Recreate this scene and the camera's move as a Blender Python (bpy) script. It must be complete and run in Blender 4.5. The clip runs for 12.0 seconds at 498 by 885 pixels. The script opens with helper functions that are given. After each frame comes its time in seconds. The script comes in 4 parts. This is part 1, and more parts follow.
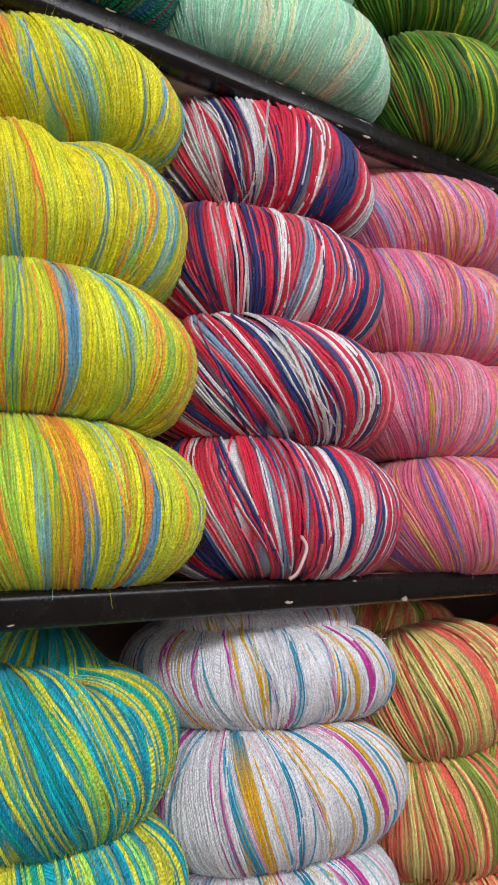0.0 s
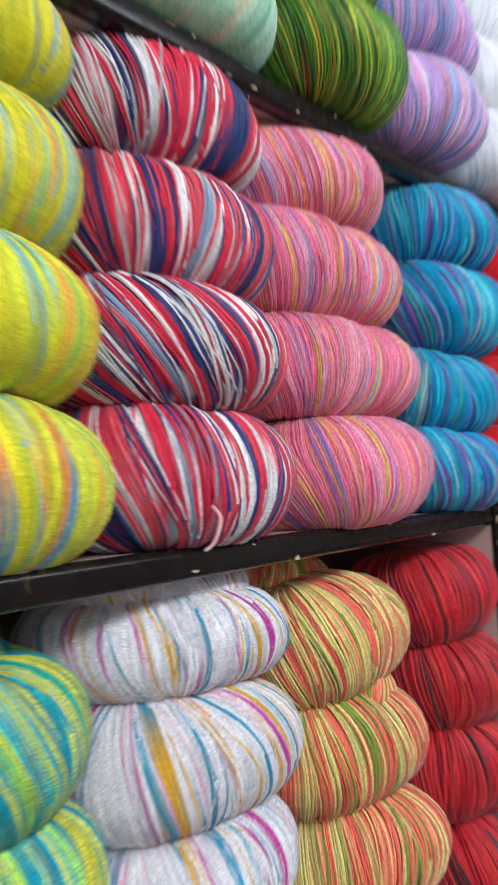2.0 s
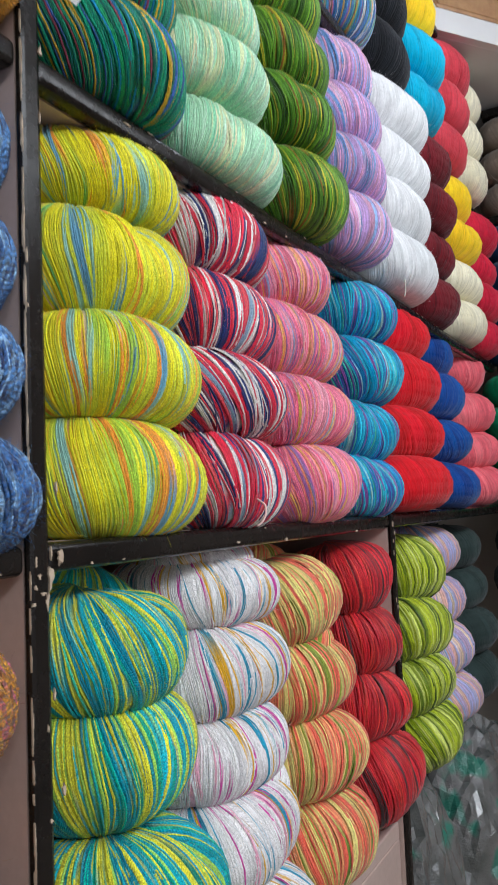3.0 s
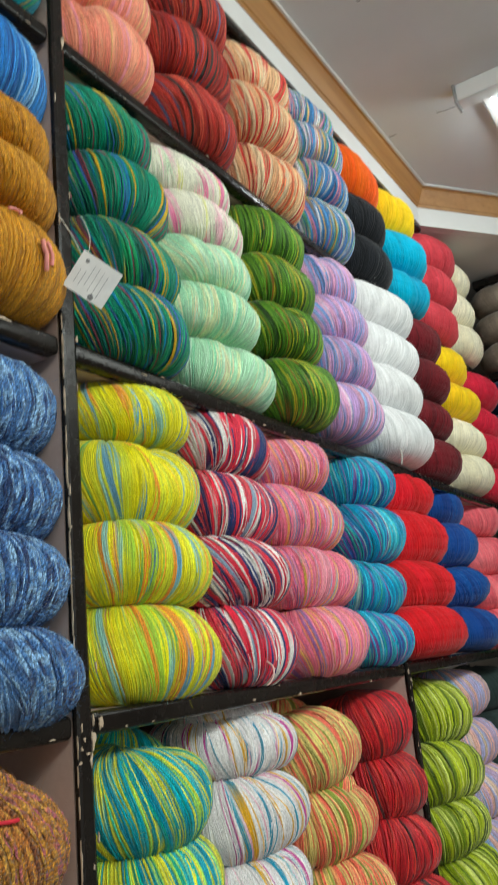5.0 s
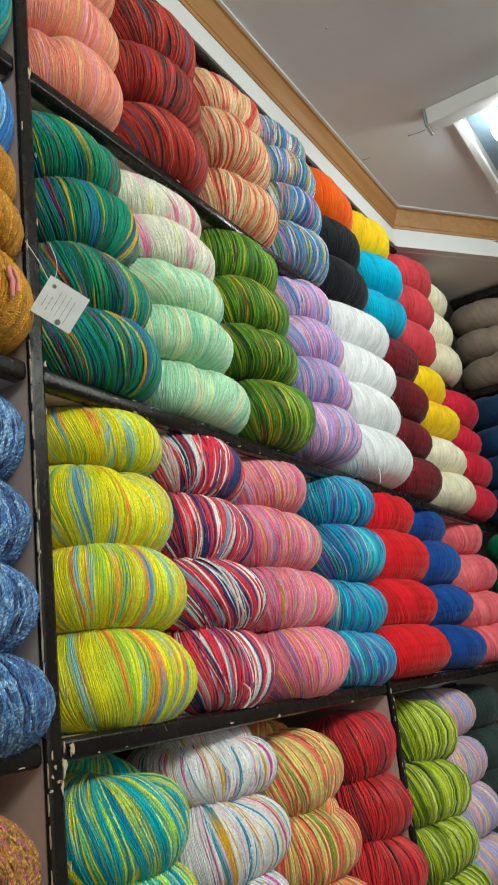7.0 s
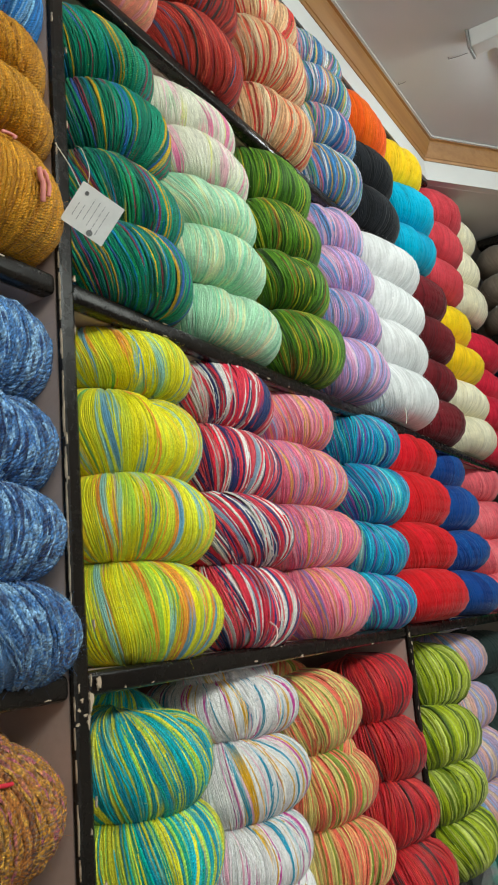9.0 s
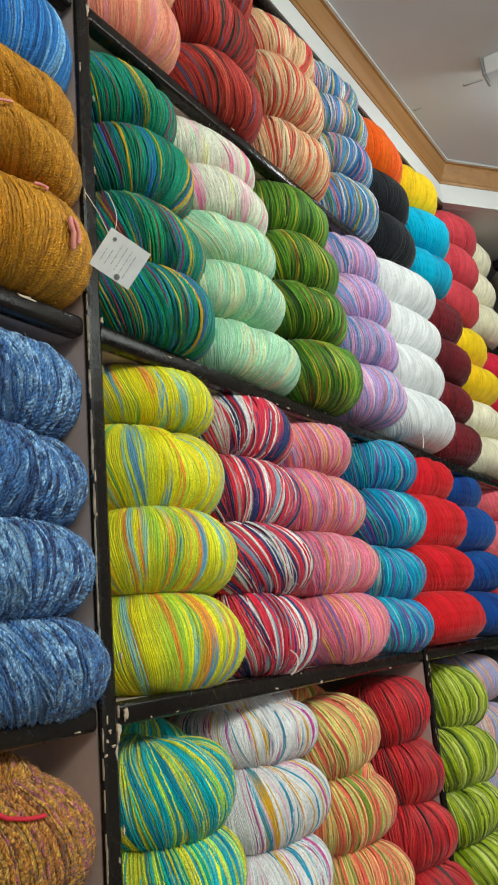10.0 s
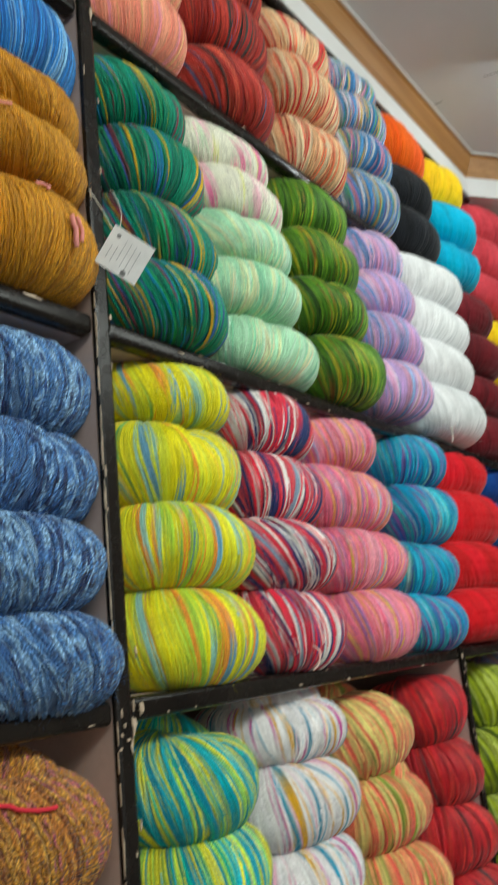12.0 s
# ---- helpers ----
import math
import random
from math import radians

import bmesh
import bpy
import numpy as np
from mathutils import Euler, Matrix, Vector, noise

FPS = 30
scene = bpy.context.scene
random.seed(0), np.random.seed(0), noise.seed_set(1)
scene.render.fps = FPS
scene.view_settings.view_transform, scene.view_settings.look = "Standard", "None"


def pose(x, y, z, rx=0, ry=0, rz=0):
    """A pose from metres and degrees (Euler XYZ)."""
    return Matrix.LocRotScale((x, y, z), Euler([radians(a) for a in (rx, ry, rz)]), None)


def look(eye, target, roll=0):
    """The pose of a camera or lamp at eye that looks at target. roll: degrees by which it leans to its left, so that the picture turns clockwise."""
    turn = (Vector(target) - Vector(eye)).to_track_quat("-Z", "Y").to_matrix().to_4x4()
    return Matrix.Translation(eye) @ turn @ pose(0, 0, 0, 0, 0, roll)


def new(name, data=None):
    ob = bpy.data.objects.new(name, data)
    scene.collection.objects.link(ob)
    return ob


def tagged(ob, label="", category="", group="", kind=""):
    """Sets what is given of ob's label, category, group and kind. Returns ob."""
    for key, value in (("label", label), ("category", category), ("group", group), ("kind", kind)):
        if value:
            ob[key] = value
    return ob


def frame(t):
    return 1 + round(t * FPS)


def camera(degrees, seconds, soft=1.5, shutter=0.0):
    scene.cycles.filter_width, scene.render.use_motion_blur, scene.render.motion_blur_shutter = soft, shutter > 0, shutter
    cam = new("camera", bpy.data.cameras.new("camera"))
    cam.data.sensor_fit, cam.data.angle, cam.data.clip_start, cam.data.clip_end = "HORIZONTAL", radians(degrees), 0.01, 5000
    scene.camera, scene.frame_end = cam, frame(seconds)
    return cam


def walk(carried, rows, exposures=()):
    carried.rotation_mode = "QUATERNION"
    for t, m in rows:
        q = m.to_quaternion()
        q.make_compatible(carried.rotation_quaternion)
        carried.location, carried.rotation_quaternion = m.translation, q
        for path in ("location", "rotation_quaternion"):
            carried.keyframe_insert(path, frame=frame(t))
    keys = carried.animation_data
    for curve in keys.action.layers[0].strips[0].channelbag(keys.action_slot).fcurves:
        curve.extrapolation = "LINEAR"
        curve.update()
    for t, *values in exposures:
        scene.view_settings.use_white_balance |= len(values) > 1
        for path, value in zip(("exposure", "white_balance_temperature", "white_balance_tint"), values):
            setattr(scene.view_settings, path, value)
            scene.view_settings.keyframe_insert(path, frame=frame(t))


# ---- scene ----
cam = camera(34.6, 12.0, soft=1.7, shutter=0.5)
PATH = [
    (0, (-0.07, -0.448, 1.332), (1.121, 1.136, 1.605), -1.1),
    (0.5, (-0.065, -0.438, 1.324), (1.129, 1.154, 1.524), -1.2),
    (1, (0.018, -0.401, 1.3), (1.154, 1.244, 1.341), -1.9),
    (1.5, (0.066, -0.399, 1.332), (1.281, 1.19, 1.349), -2.1),
    (2, (-0.109, -0.396, 1.356), (1.425, 0.882, 1.458), -3.2),
    (2.5, (-0.356, -0.39, 1.321), (1.376, 0.603, 1.442), -2.6),
    (2.7, (-0.41, -0.401, 1.326), (1.348, 0.541, 1.465), -2.0),
    (4.3, (-0.542, -0.507, 1.345), (1.158, 0.492, 1.676), -3.9),
    (4.5, (-0.56, -0.522, 1.346), (1.126, 0.485, 1.727), -4.3),
    (5, (-0.6, -0.572, 1.351), (1.055, 0.426, 1.864), -5.6),
    (5.5, (-0.612, -0.601, 1.348), (1.031, 0.369, 1.948), -7.2),
    (6, (-0.587, -0.584, 1.352), (1.062, 0.367, 1.964), -7.9),
    (6.5, (-0.575, -0.569, 1.354), (1.083, 0.37, 1.96), -7.9),
    (6.7, (-0.593, -0.594, 1.347), (1.063, 0.357, 1.939), -7.5),
    (8.5, (-0.561, -0.538, 1.348), (1.129, 0.428, 1.807), -5.3),
    (9, (-0.567, -0.531, 1.349), (1.113, 0.466, 1.776), -4.9),
    (9.5, (-0.591, -0.542, 1.352), (1.077, 0.474, 1.784), -4.7),
    (10, (-0.595, -0.542, 1.371), (1.062, 0.482, 1.825), -4.7),
    (10.5, (-0.627, -0.559, 1.365), (1.002, 0.473, 1.895), -4.4),
    (11, (-0.624, -0.578, 1.359), (0.978, 0.456, 1.961), -4.6),
    (11.5, (-0.606, -0.586, 1.357), (1.01, 0.431, 1.954), -5.3),
    (12, (-0.568, -0.565, 1.35), (1.021, 0.546, 1.839), -5.7),
]
EXPOSURES = [(0, 0.0, 6000, 17), (1, 0.06, 5980, 21), (1.5, 0.25, 6000, 11), (2, 0.18, 5750, 14), (2.5, 0.12, 5800, 14), (4.5, 0.04, 6350, 3), (6.5, 0.01, 6400, 1), (12, 0.0, 6400, 1)]
walk(cam, [(t, look(eye, target, roll)) for t, eye, target, roll in PATH], EXPOSURES)

# ---------------------------------------------------------------- world and lamps
world = bpy.data.worlds.new("shop_air")
scene.world = world
world.use_nodes = True
world.node_tree.nodes["Background"].inputs[0].default_value = (0.9, 0.95, 1.0, 1)
world.node_tree.nodes["Background"].inputs[1].default_value = 0.03


def area_lamp(name, eye, target, size_x, size_y, watts, colour=(0.97, 0.985, 0.95)):
    data = bpy.data.lights.new(name, "AREA")
    data.shape, data.size, data.size_y, data.energy, data.color = "RECTANGLE", size_x, size_y, watts, colour
    ob = new(name, data)
    ob.matrix_world = look(eye, target)
    return ob


# unseen fill lamps, added under the ceiling behind and beside the camera; the bright panel lamp is a globe, below
area_lamp("overhead_fill", (0.1, -1.5, 2.47), (0.15, -0.3, 1.0), 1.3, 0.50, 18.5)
area_lamp("overhead_fill", (-1.15, -1.6, 2.47), (-0.3, -0.3, 1.2), 1.2, 0.50, 21)
area_lamp("overhead_fill", (1.1, -1.5, 2.47), (1.1, -0.3, 1.0), 0.9, 0.50, 9.5)
# broad cool frontal fill, added behind the camera where no door stands
area_lamp("front_fill", (-0.6, -2.55, 1.6), (0.1, 0.0, 1.5), 1.6, 1.9, 12.0, (0.93, 0.97, 1.0))

# ---------------------------------------------------------------- materials


def srgb(code):
    c = [int(code[k:k + 2], 16) / 255 for k in (0, 2, 4)]
    return tuple(x / 12.92 if x <= 0.04045 else ((x + 0.055) / 1.055) ** 2.4 for x in c)


class Nodes:
    """A small wrapper for building a principled material."""

    def __init__(self, name):
        self.mat = bpy.data.materials.new(name)
        self.mat.use_nodes = True
        self.tree = self.mat.node_tree
        self.bsdf = self.tree.nodes["Principled BSDF"]

    def add(self, kind, **values):
        node = self.tree.nodes.new(kind)
        for key, value in values.items():
            setattr(node, key, value)
        return node

    def put(self, node, socket, value):
        if isinstance(value, bpy.types.NodeSocket):
            self.tree.links.new(value, node.inputs[socket])
        else:
            node.inputs[socket].default_value = value
        return node

    def noise(self, scale, detail=3.0, rough=0.55, vector=None):
        n = self.add("ShaderNodeTexNoise")
        self.put(n, "Scale", scale), self.put(n, "Detail", detail), self.put(n, "Roughness", rough)
        if vector is None:
            vector = self.add("ShaderNodeTexCoord").outputs["Object"]
        self.put(n, "Vector", vector)
        return n.outputs["Fac"]

    def ramp(self, fac, stops):
        r = self.add("ShaderNodeValToRGB")
        el = r.color_ramp.elements
        while len(el) < len(stops):
            el.new(0.5)
        for e, (p, c) in zip(el, stops):
            e.position, e.color = p, (*c, 1) if len(c) == 3 else c
        self.put(r, "Fac", fac)
        return r.outputs["Color"]

    def mix(self, fac, a, b, blend="MIX"):
        m = self.add("ShaderNodeMix", data_type="RGBA", blend_type=blend)
        self.put(m, 0, fac)
        for k, v in ((6, a), (7, b)):
            if isinstance(v, tuple):
                v = (*v[:3], 1)
            self.put(m, k, v)
        return m.outputs[2]

    def bump(self, height, strength=0.3, distance=0.001):
        b = self.add("ShaderNodeBump")
        self.put(b, "Height", height), self.put(b, "Strength", strength), self.put(b, "Distance", distance)
        self.put(self.bsdf, "Normal", b.outputs["Normal"])

    def finish(self, colour, rough=0.6, metal=0.0, **more):
        if isinstance(colour, tuple):
            colour = (*colour[:3], 1)
        self.put(self.bsdf, "Base Color", colour), self.put(self.bsdf, "Roughness", rough), self.put(self.bsdf, "Metallic", metal)
        for key, value in more.items():
            self.put(self.bsdf, key.replace("_", " "), value)
        return self.mat


def yarn_material(name, twist=1700.0, ply=0.2, sheen=0.25, depth=0.5, mottle=0.35, halo=0.03, speck=700.0, tone=0.18, rough=0.78, gloss=0.25):
    """Dyed yarn: the dye colour sits on the strands, with ply twist and fibre noise."""
    m = Nodes(name)
    dye = m.add("ShaderNodeAttribute", attribute_name="dye").outputs["Color"]
    fibre = m.add("ShaderNodeAttribute", attribute_name="fibre")
    sep = m.add("ShaderNodeSeparateXYZ")
    m.put(sep, 0, fibre.outputs["Vector"])
    # ply twist runs diagonally over each strand
    a1 = m.add("ShaderNodeMath", operation="MULTIPLY")
    m.put(a1, 0, sep.outputs["Y"]), m.put(a1, 1, twist)
    a2 = m.add("ShaderNodeMath", operation="MULTIPLY_ADD")
    m.put(a2, 0, sep.outputs["X"]), m.put(a2, 1, 3.4), m.put(a2, 2, a1.outputs[0])
    a4 = m.add("ShaderNodeMath", operation="MULTIPLY_ADD")
    m.put(a4, 0, sep.outputs["Z"]), m.put(a4, 1, 40.0), m.put(a4, 2, a2.outputs[0])
    wander = m.add("ShaderNodeMath", operation="MULTIPLY_ADD")
    m.put(wander, 0, m.noise(120.0, 2.0, 0.5)), m.put(wander, 1, 14.0), m.put(wander, 2, a4.outputs[0])
    a3 = m.add("ShaderNodeMath", operation="SINE")
    m.put(a3, 0, wander.outputs[0])
    half = m.add("ShaderNodeMath", operation="MULTIPLY_ADD")
    m.put(half, 0, a3.outputs[0]), m.put(half, 1, 0.5), m.put(half, 2, 0.5)
    # fibres: streaks that follow each strand
    run_along = m.add("ShaderNodeMath", operation="MULTIPLY")
    m.put(run_along, 0, sep.outputs["Y"]), m.put(run_along, 1, 320.0)
    own_strand = m.add("ShaderNodeMath", operation="MULTIPLY")
    m.put(own_strand, 0, sep.outputs["Z"]), m.put(own_strand, 1, 97.0)
    across = m.add("ShaderNodeMath", operation="MULTIPLY")
    m.put(across, 0, sep.outputs["X"]), m.put(across, 1, 2.2)
    lie = m.add("ShaderNodeCombineXYZ")
    m.put(lie, 0, across.outputs[0]), m.put(lie, 1, run_along.outputs[0]), m.put(lie, 2, own_strand.outputs[0])
    fibres = m.noise(1.0, 4.0, 0.65, lie.outputs[0])
    grain = m.noise(speck, 3.0, 0.6)
    patch = m.noise(38.0, 3.0, 0.6)
    light = m.ramp(grain, [(0.34, (1 - mottle * 0.6,) * 3), (0.66, (1 + mottle * 0.6,) * 3)])
    c = m.mix(1.0, dye, light, "MULTIPLY")
    c = m.mix(1.0, c, m.ramp(fibres, [(0.30, (1 - mottle,) * 3), (0.5, (1.0,) * 3), (0.70, (1 + mottle * 0.8,) * 3)]), "MULTIPLY")
    c = m.mix(1.0, c, m.ramp(patch, [(0.3, (0.92,) * 3), (0.7, (1.1,) * 3)]), "MULTIPLY")
    # tone darkens ply grooves and lightens ridges: groove shade put into the colour
    c = m.mix(1.0, c, m.ramp(half.outputs[0], [(0.1, (1 - tone,) * 3), (0.9, (1 + tone * 0.6,) * 3)]), "MULTIPLY")
    c = m.mix(halo, c, (0.66, 0.64, 0.65))
    h = m.add("ShaderNodeMath", operation="MULTIPLY_ADD")
    m.put(h, 0, a3.outputs[0]), m.put(h, 1, ply), m.put(h, 2, fibres)
    m.bump(h.outputs[0], depth, 0.0009)
    return m.finish(c, rough, Sheen_Weight=sheen, Sheen_Roughness=0.45, Specular_IOR_Level=gloss)


YARN = yarn_material("dyed_wool_yarn", twist=2600.0, ply=0.15, sheen=0.2, depth=0.6, tone=0.10, mottle=0.36, halo=0.0, rough=0.5, gloss=0.36)
PLIED = yarn_material("two_ply_wool_yarn", twist=2300.0, ply=0.35, sheen=0.12, depth=0.7, mottle=0.42, tone=0.14, halo=0.0, rough=0.52, gloss=0.32)
SHINY = yarn_material("smooth_acrylic_yarn", twist=700.0, sheen=0.2, depth=0.2, mottle=0.09, halo=0.0, tone=0.03)
BOUCLE = yarn_material("tweed_boucle_yarn", twist=1300.0, ply=0.7, sheen=0.15, depth=0.9, mottle=0.55, speck=420.0, tone=0.25)


def black_paint():
    m = Nodes("worn_black_gloss_paint")
    wear = m.noise(55.0, 6.0, 0.7)
    big = m.noise(9.0, 4.0, 0.6)
    both = m.add("ShaderNodeMath", operation="MULTIPLY")
    m.put(both, 0, wear), m.put(both, 1, big)
    chips = m.ramp(both.outputs[0], [(0.455, (0, 0, 0)), (0.47, (1, 1, 1))])
    base = m.ramp(big, [(0.3, (0.006, 0.005, 0.0045)), (0.75, (0.016, 0.012, 0.010))])
    c = m.mix(chips, base, (0.42, 0.33, 0.25))
    rough = m.ramp(wear, [(0.3, (0.14,) * 3), (0.75, (0.38,) * 3)])
    m.bump(wear, 0.2, 0.0008)
    return m.finish(c, rough, Specular_IOR_Level=0.3)


def laminate(name, dark, pale, rough=0.5):
    m = Nodes(name)
    n1 = m.noise(6.0, 5.0, 0.6)
    n2 = m.noise(120.0, 3.0, 0.6)
    c = m.ramp(n1, [(0.3, dark), (0.7, pale)])
    c = m.mix(0.35, c, m.ramp(n2, [(0.3, dark), (0.7, pale)]))
    m.bump(n2, 0.1, 0.0006)
    return m.finish(c, rough)


def wood_gold():
    m = Nodes("varnished_golden_wood")
    co = m.add("ShaderNodeTexCoord").outputs["Object"]
    mp = m.add("ShaderNodeMapping")
    m.put(mp, "Vector", co), m.put(mp, "Scale", (3.0, 60.0, 60.0))
    g = m.noise(1.0, 6.0, 0.65, mp.outputs[0])
    c = m.ramp(g, [(0.25, (0.30, 0.135, 0.042)), (0.5, (0.39, 0.19, 0.062)), (0.8, (0.47, 0.25, 0.085))])
    m.bump(g, 0.15, 0.0008)
    return m.finish(c, 0.32)


def plaster(name, dark, pale):
    m = Nodes(name)
    n1, n2 = m.noise(2.2, 5.0, 0.6), m.noise(180.0, 3.0, 0.6)
    c = m.ramp(n1, [(0.3, dark), (0.7, pale)])
    m.bump(n2, 0.12, 0.0008)
    return m.finish(c, 0.85)


def plain(name, colour, rough=0.5, **more):
    m = Nodes(name)
    n = m.noise(40.0, 4.0, 0.6)
    dark = tuple(x * 0.85 for x in colour)
    c = m.ramp(n, [(0.3, dark), (0.7, colour)])
    return m.finish(c, rough, **more)


BLACK = black_paint()
PINK_LAMINATE = laminate("faded_pink_brown_laminate", (0.48, 0.35, 0.30), (0.60, 0.46, 0.405))
GREY_WOOD = laminate("grey_worn_plywood", (0.16, 0.13, 0.115), (0.30, 0.25, 0.22), 0.6)
BARE_WOOD = laminate("bare_chipped_wood", (0.42, 0.31, 0.21), (0.62, 0.50, 0.38), 0.8)
GOLD_WOOD = wood_gold()
CEILING_PAINT = plaster("dull_white_ceiling_paint", (0.62, 0.615, 0.62), (0.70, 0.695, 0.70))
WHITE_TRIM = plaster("white_painted_trim", (0.62, 0.62, 0.61), (0.76, 0.76, 0.75))
WALL_PAINT = plaster("cream_wall_paint", (0.50, 0.46, 0.41), (0.60, 0.56, 0.51))
FLOOR_TILE = laminate("beige_floor_tile", (0.30, 0.26, 0.22), (0.42, 0.38, 0.33), 0.35)
TIE_PINK = plain("pink_tie_yarn", srgb("e8948c"), 0.8)
TIE_RED = plain("red_tie_yarn", srgb("d8283c"), 0.8)
TIE_WHITE = plain("pale_thread", srgb("dcd8cc"), 0.7)
TIE_BLUSH = plain("blush_thread", srgb("f0c8c4"), 0.8)
CARD = plain("white_card", (0.90, 0.89, 0.87), 0.6)
INK = plain("grey_print", (0.30, 0.30, 0.30), 0.6)
PANEL_BLUE = plain("blue_grey_panel", (0.16, 0.22, 0.27), 0.5)
GREY_PLASTIC = plain("grey_plastic", (0.30, 0.30, 0.30), 0.5)


def clear_plastic():
    """Clear film lying tight on dark and green stock."""
    m = Nodes("crinkled_clear_plastic")
    n = m.noise(55.0, 5.0, 0.65)
    stock = m.noise(11.0, 2.0, 0.5)
    c = m.ramp(stock, [(0.38, (0.10, 0.105, 0.10)), (0.56, (0.17, 0.17, 0.165)), (0.64, (0.04, 0.22, 0.16))])
    m.bump(n, 0.9, 0.006)
    return m.finish(c, 0.07, Coat_Weight=1.0, Coat_Roughness=0.04, Specular_IOR_Level=0.8)


PLASTIC = clear_plastic()


def glow(name, colour, strength):
    m = Nodes(name)
    m.put(m.bsdf, "Emission Color", (*colour, 1)), m.put(m.bsdf, "Emission Strength", strength)
    return m.finish((0.9, 0.9, 0.9), 0.4)


LAMP_GLOW = glow("lit_lamp_globe", (0.95, 0.98, 1.0), 26.0)

# ---------------------------------------------------------------- mesh helpers


def bm_box(bm, lo, hi, bevel=0.0, segments=2):
    x0, y0, z0 = lo
    x1, y1, z1 = hi
    made = bmesh.ops.create_cube(bm, size=1.0)["verts"]
    for v in made:
        v.co = Vector(((x0 + x1) / 2 + v.co.x * (x1 - x0), (y0 + y1) / 2 + v.co.y * (y1 - y0), (z0 + z1) / 2 + v.co.z * (z1 - z0)))
    if bevel:
        edges = list({e for v in made for e in v.link_edges})
        bmesh.ops.bevel(bm, geom=edges, offset=bevel, segments=segments, affect="EDGES", profile=0.5)


def bm_ob(name, bm, material, smooth=False):
    me = bpy.data.meshes.new(name)
    bm.normal_update()
    bm.to_mesh(me)
    bm.free()
    me.materials.append(material)
    if smooth:
        me.shade_smooth()
    return new(name, me)


def part(name, bm, material, parent, label="", smooth=False):
    ob = bm_ob(name, bm, material, smooth)
    ob.parent = parent
    if label:
        ob["label"] = label
    return ob


def box_part(name, lo, hi, material, parent, bevel=0.0, label=""):
    bm = bmesh.new()
    bm_box(bm, lo, hi, bevel)
    return part(name, bm, material, parent, label)


def tube(points, radius, sides=6, name="cord"):
    """A bent round cord as a bmesh."""
    bm = bmesh.new()
    rings = []
    for k, p in enumerate(points):
        p = Vector(p)
        d = (Vector(points[min(k + 1, len(points) - 1)]) - Vector(points[max(k - 1, 0)])).normalized()
        side = d.orthogonal().normalized()
        up = d.cross(side)
        rings.append([bm.verts.new(p + radius * (math.cos(2 * math.pi * j / sides) * side + math.sin(2 * math.pi * j / sides) * up)) for j in range(sides)])
    for r0, r1 in zip(rings, rings[1:]):
        # match the ring starts so that the cord does not twist
        off = min(range(sides), key=lambda o: (r1[o].co - r0[0].co).length)
        for j in range(sides):
            bm.faces.new((r0[j], r0[(j + 1) % sides], r1[(j + 1 + off) % sides], r1[(j + off) % sides]))
    bm.faces.new(rings[0][::-1]), bm.faces.new(rings[-1])
    return bm


def lathe(profile, sides=20):
    bm = bmesh.new()
    rows = [[bm.verts.new((r * math.cos(2 * math.pi * k / sides), r * math.sin(2 * math.pi * k / sides), z)) for k in range(sides)] for r, z in profile]
    for r0, r1 in zip(rows, rows[1:]):
        for k in range(sides):
            bm.faces.new((r0[k], r0[(k + 1) % sides], r1[(k + 1) % sides], r1[k]))
    bm.faces.new(rows[0]), bm.faces.new(rows[-1][::-1])
    bmesh.ops.recalc_face_normals(bm, faces=bm.faces)
    return bm


# ---------------------------------------------------------------- the room
def setting(name, lo, hi, material, label, category):
    bm = bmesh.new()
    bm_box(bm, lo, hi)
    return tagged(bm_ob(name, bm, material), label, category, kind="structure")


Z_CEIL = 2.552
setting("floor", (-3.0, -2.7, -0.1), (2.3, 0.5, 0.0), FLOOR_TILE, "beige tiled shop floor", "floor")
setting("wall_north", (-3.0, 0.36, 0.0), (2.3, 0.5, 2.8), WALL_PAINT, "cream painted wall behind the yarn shelves", "wall")
setting("wall_south", (-3.0, -2.85, 0.0), (2.3, -2.7, 2.8), WALL_PAINT, "cream painted wall of the shop", "wall")
setting("wall_east", (2.3, -2.85, 0.0), (2.45, 0.5, 2.8), WALL_PAINT, "cream painted wall behind the corner shelves", "wall")
setting("wall_west", (-3.15, -2.85, 0.0), (-3.0, 0.5, 2.8), WALL_PAINT, "cream painted end wall of the shop", "wall")
setting("ceiling", (-3.0, -2.7, Z_CEIL), (2.3, 0.5, 2.7), CEILING_PAINT, "dull white false ceiling with small marks", "ceiling")

# the crown runs along the shelves, then turns across the corner
CORNER = Vector((1.362, 0.0))
TURN_END = CORNER + Vector((0.80, -0.60)) * 1.9


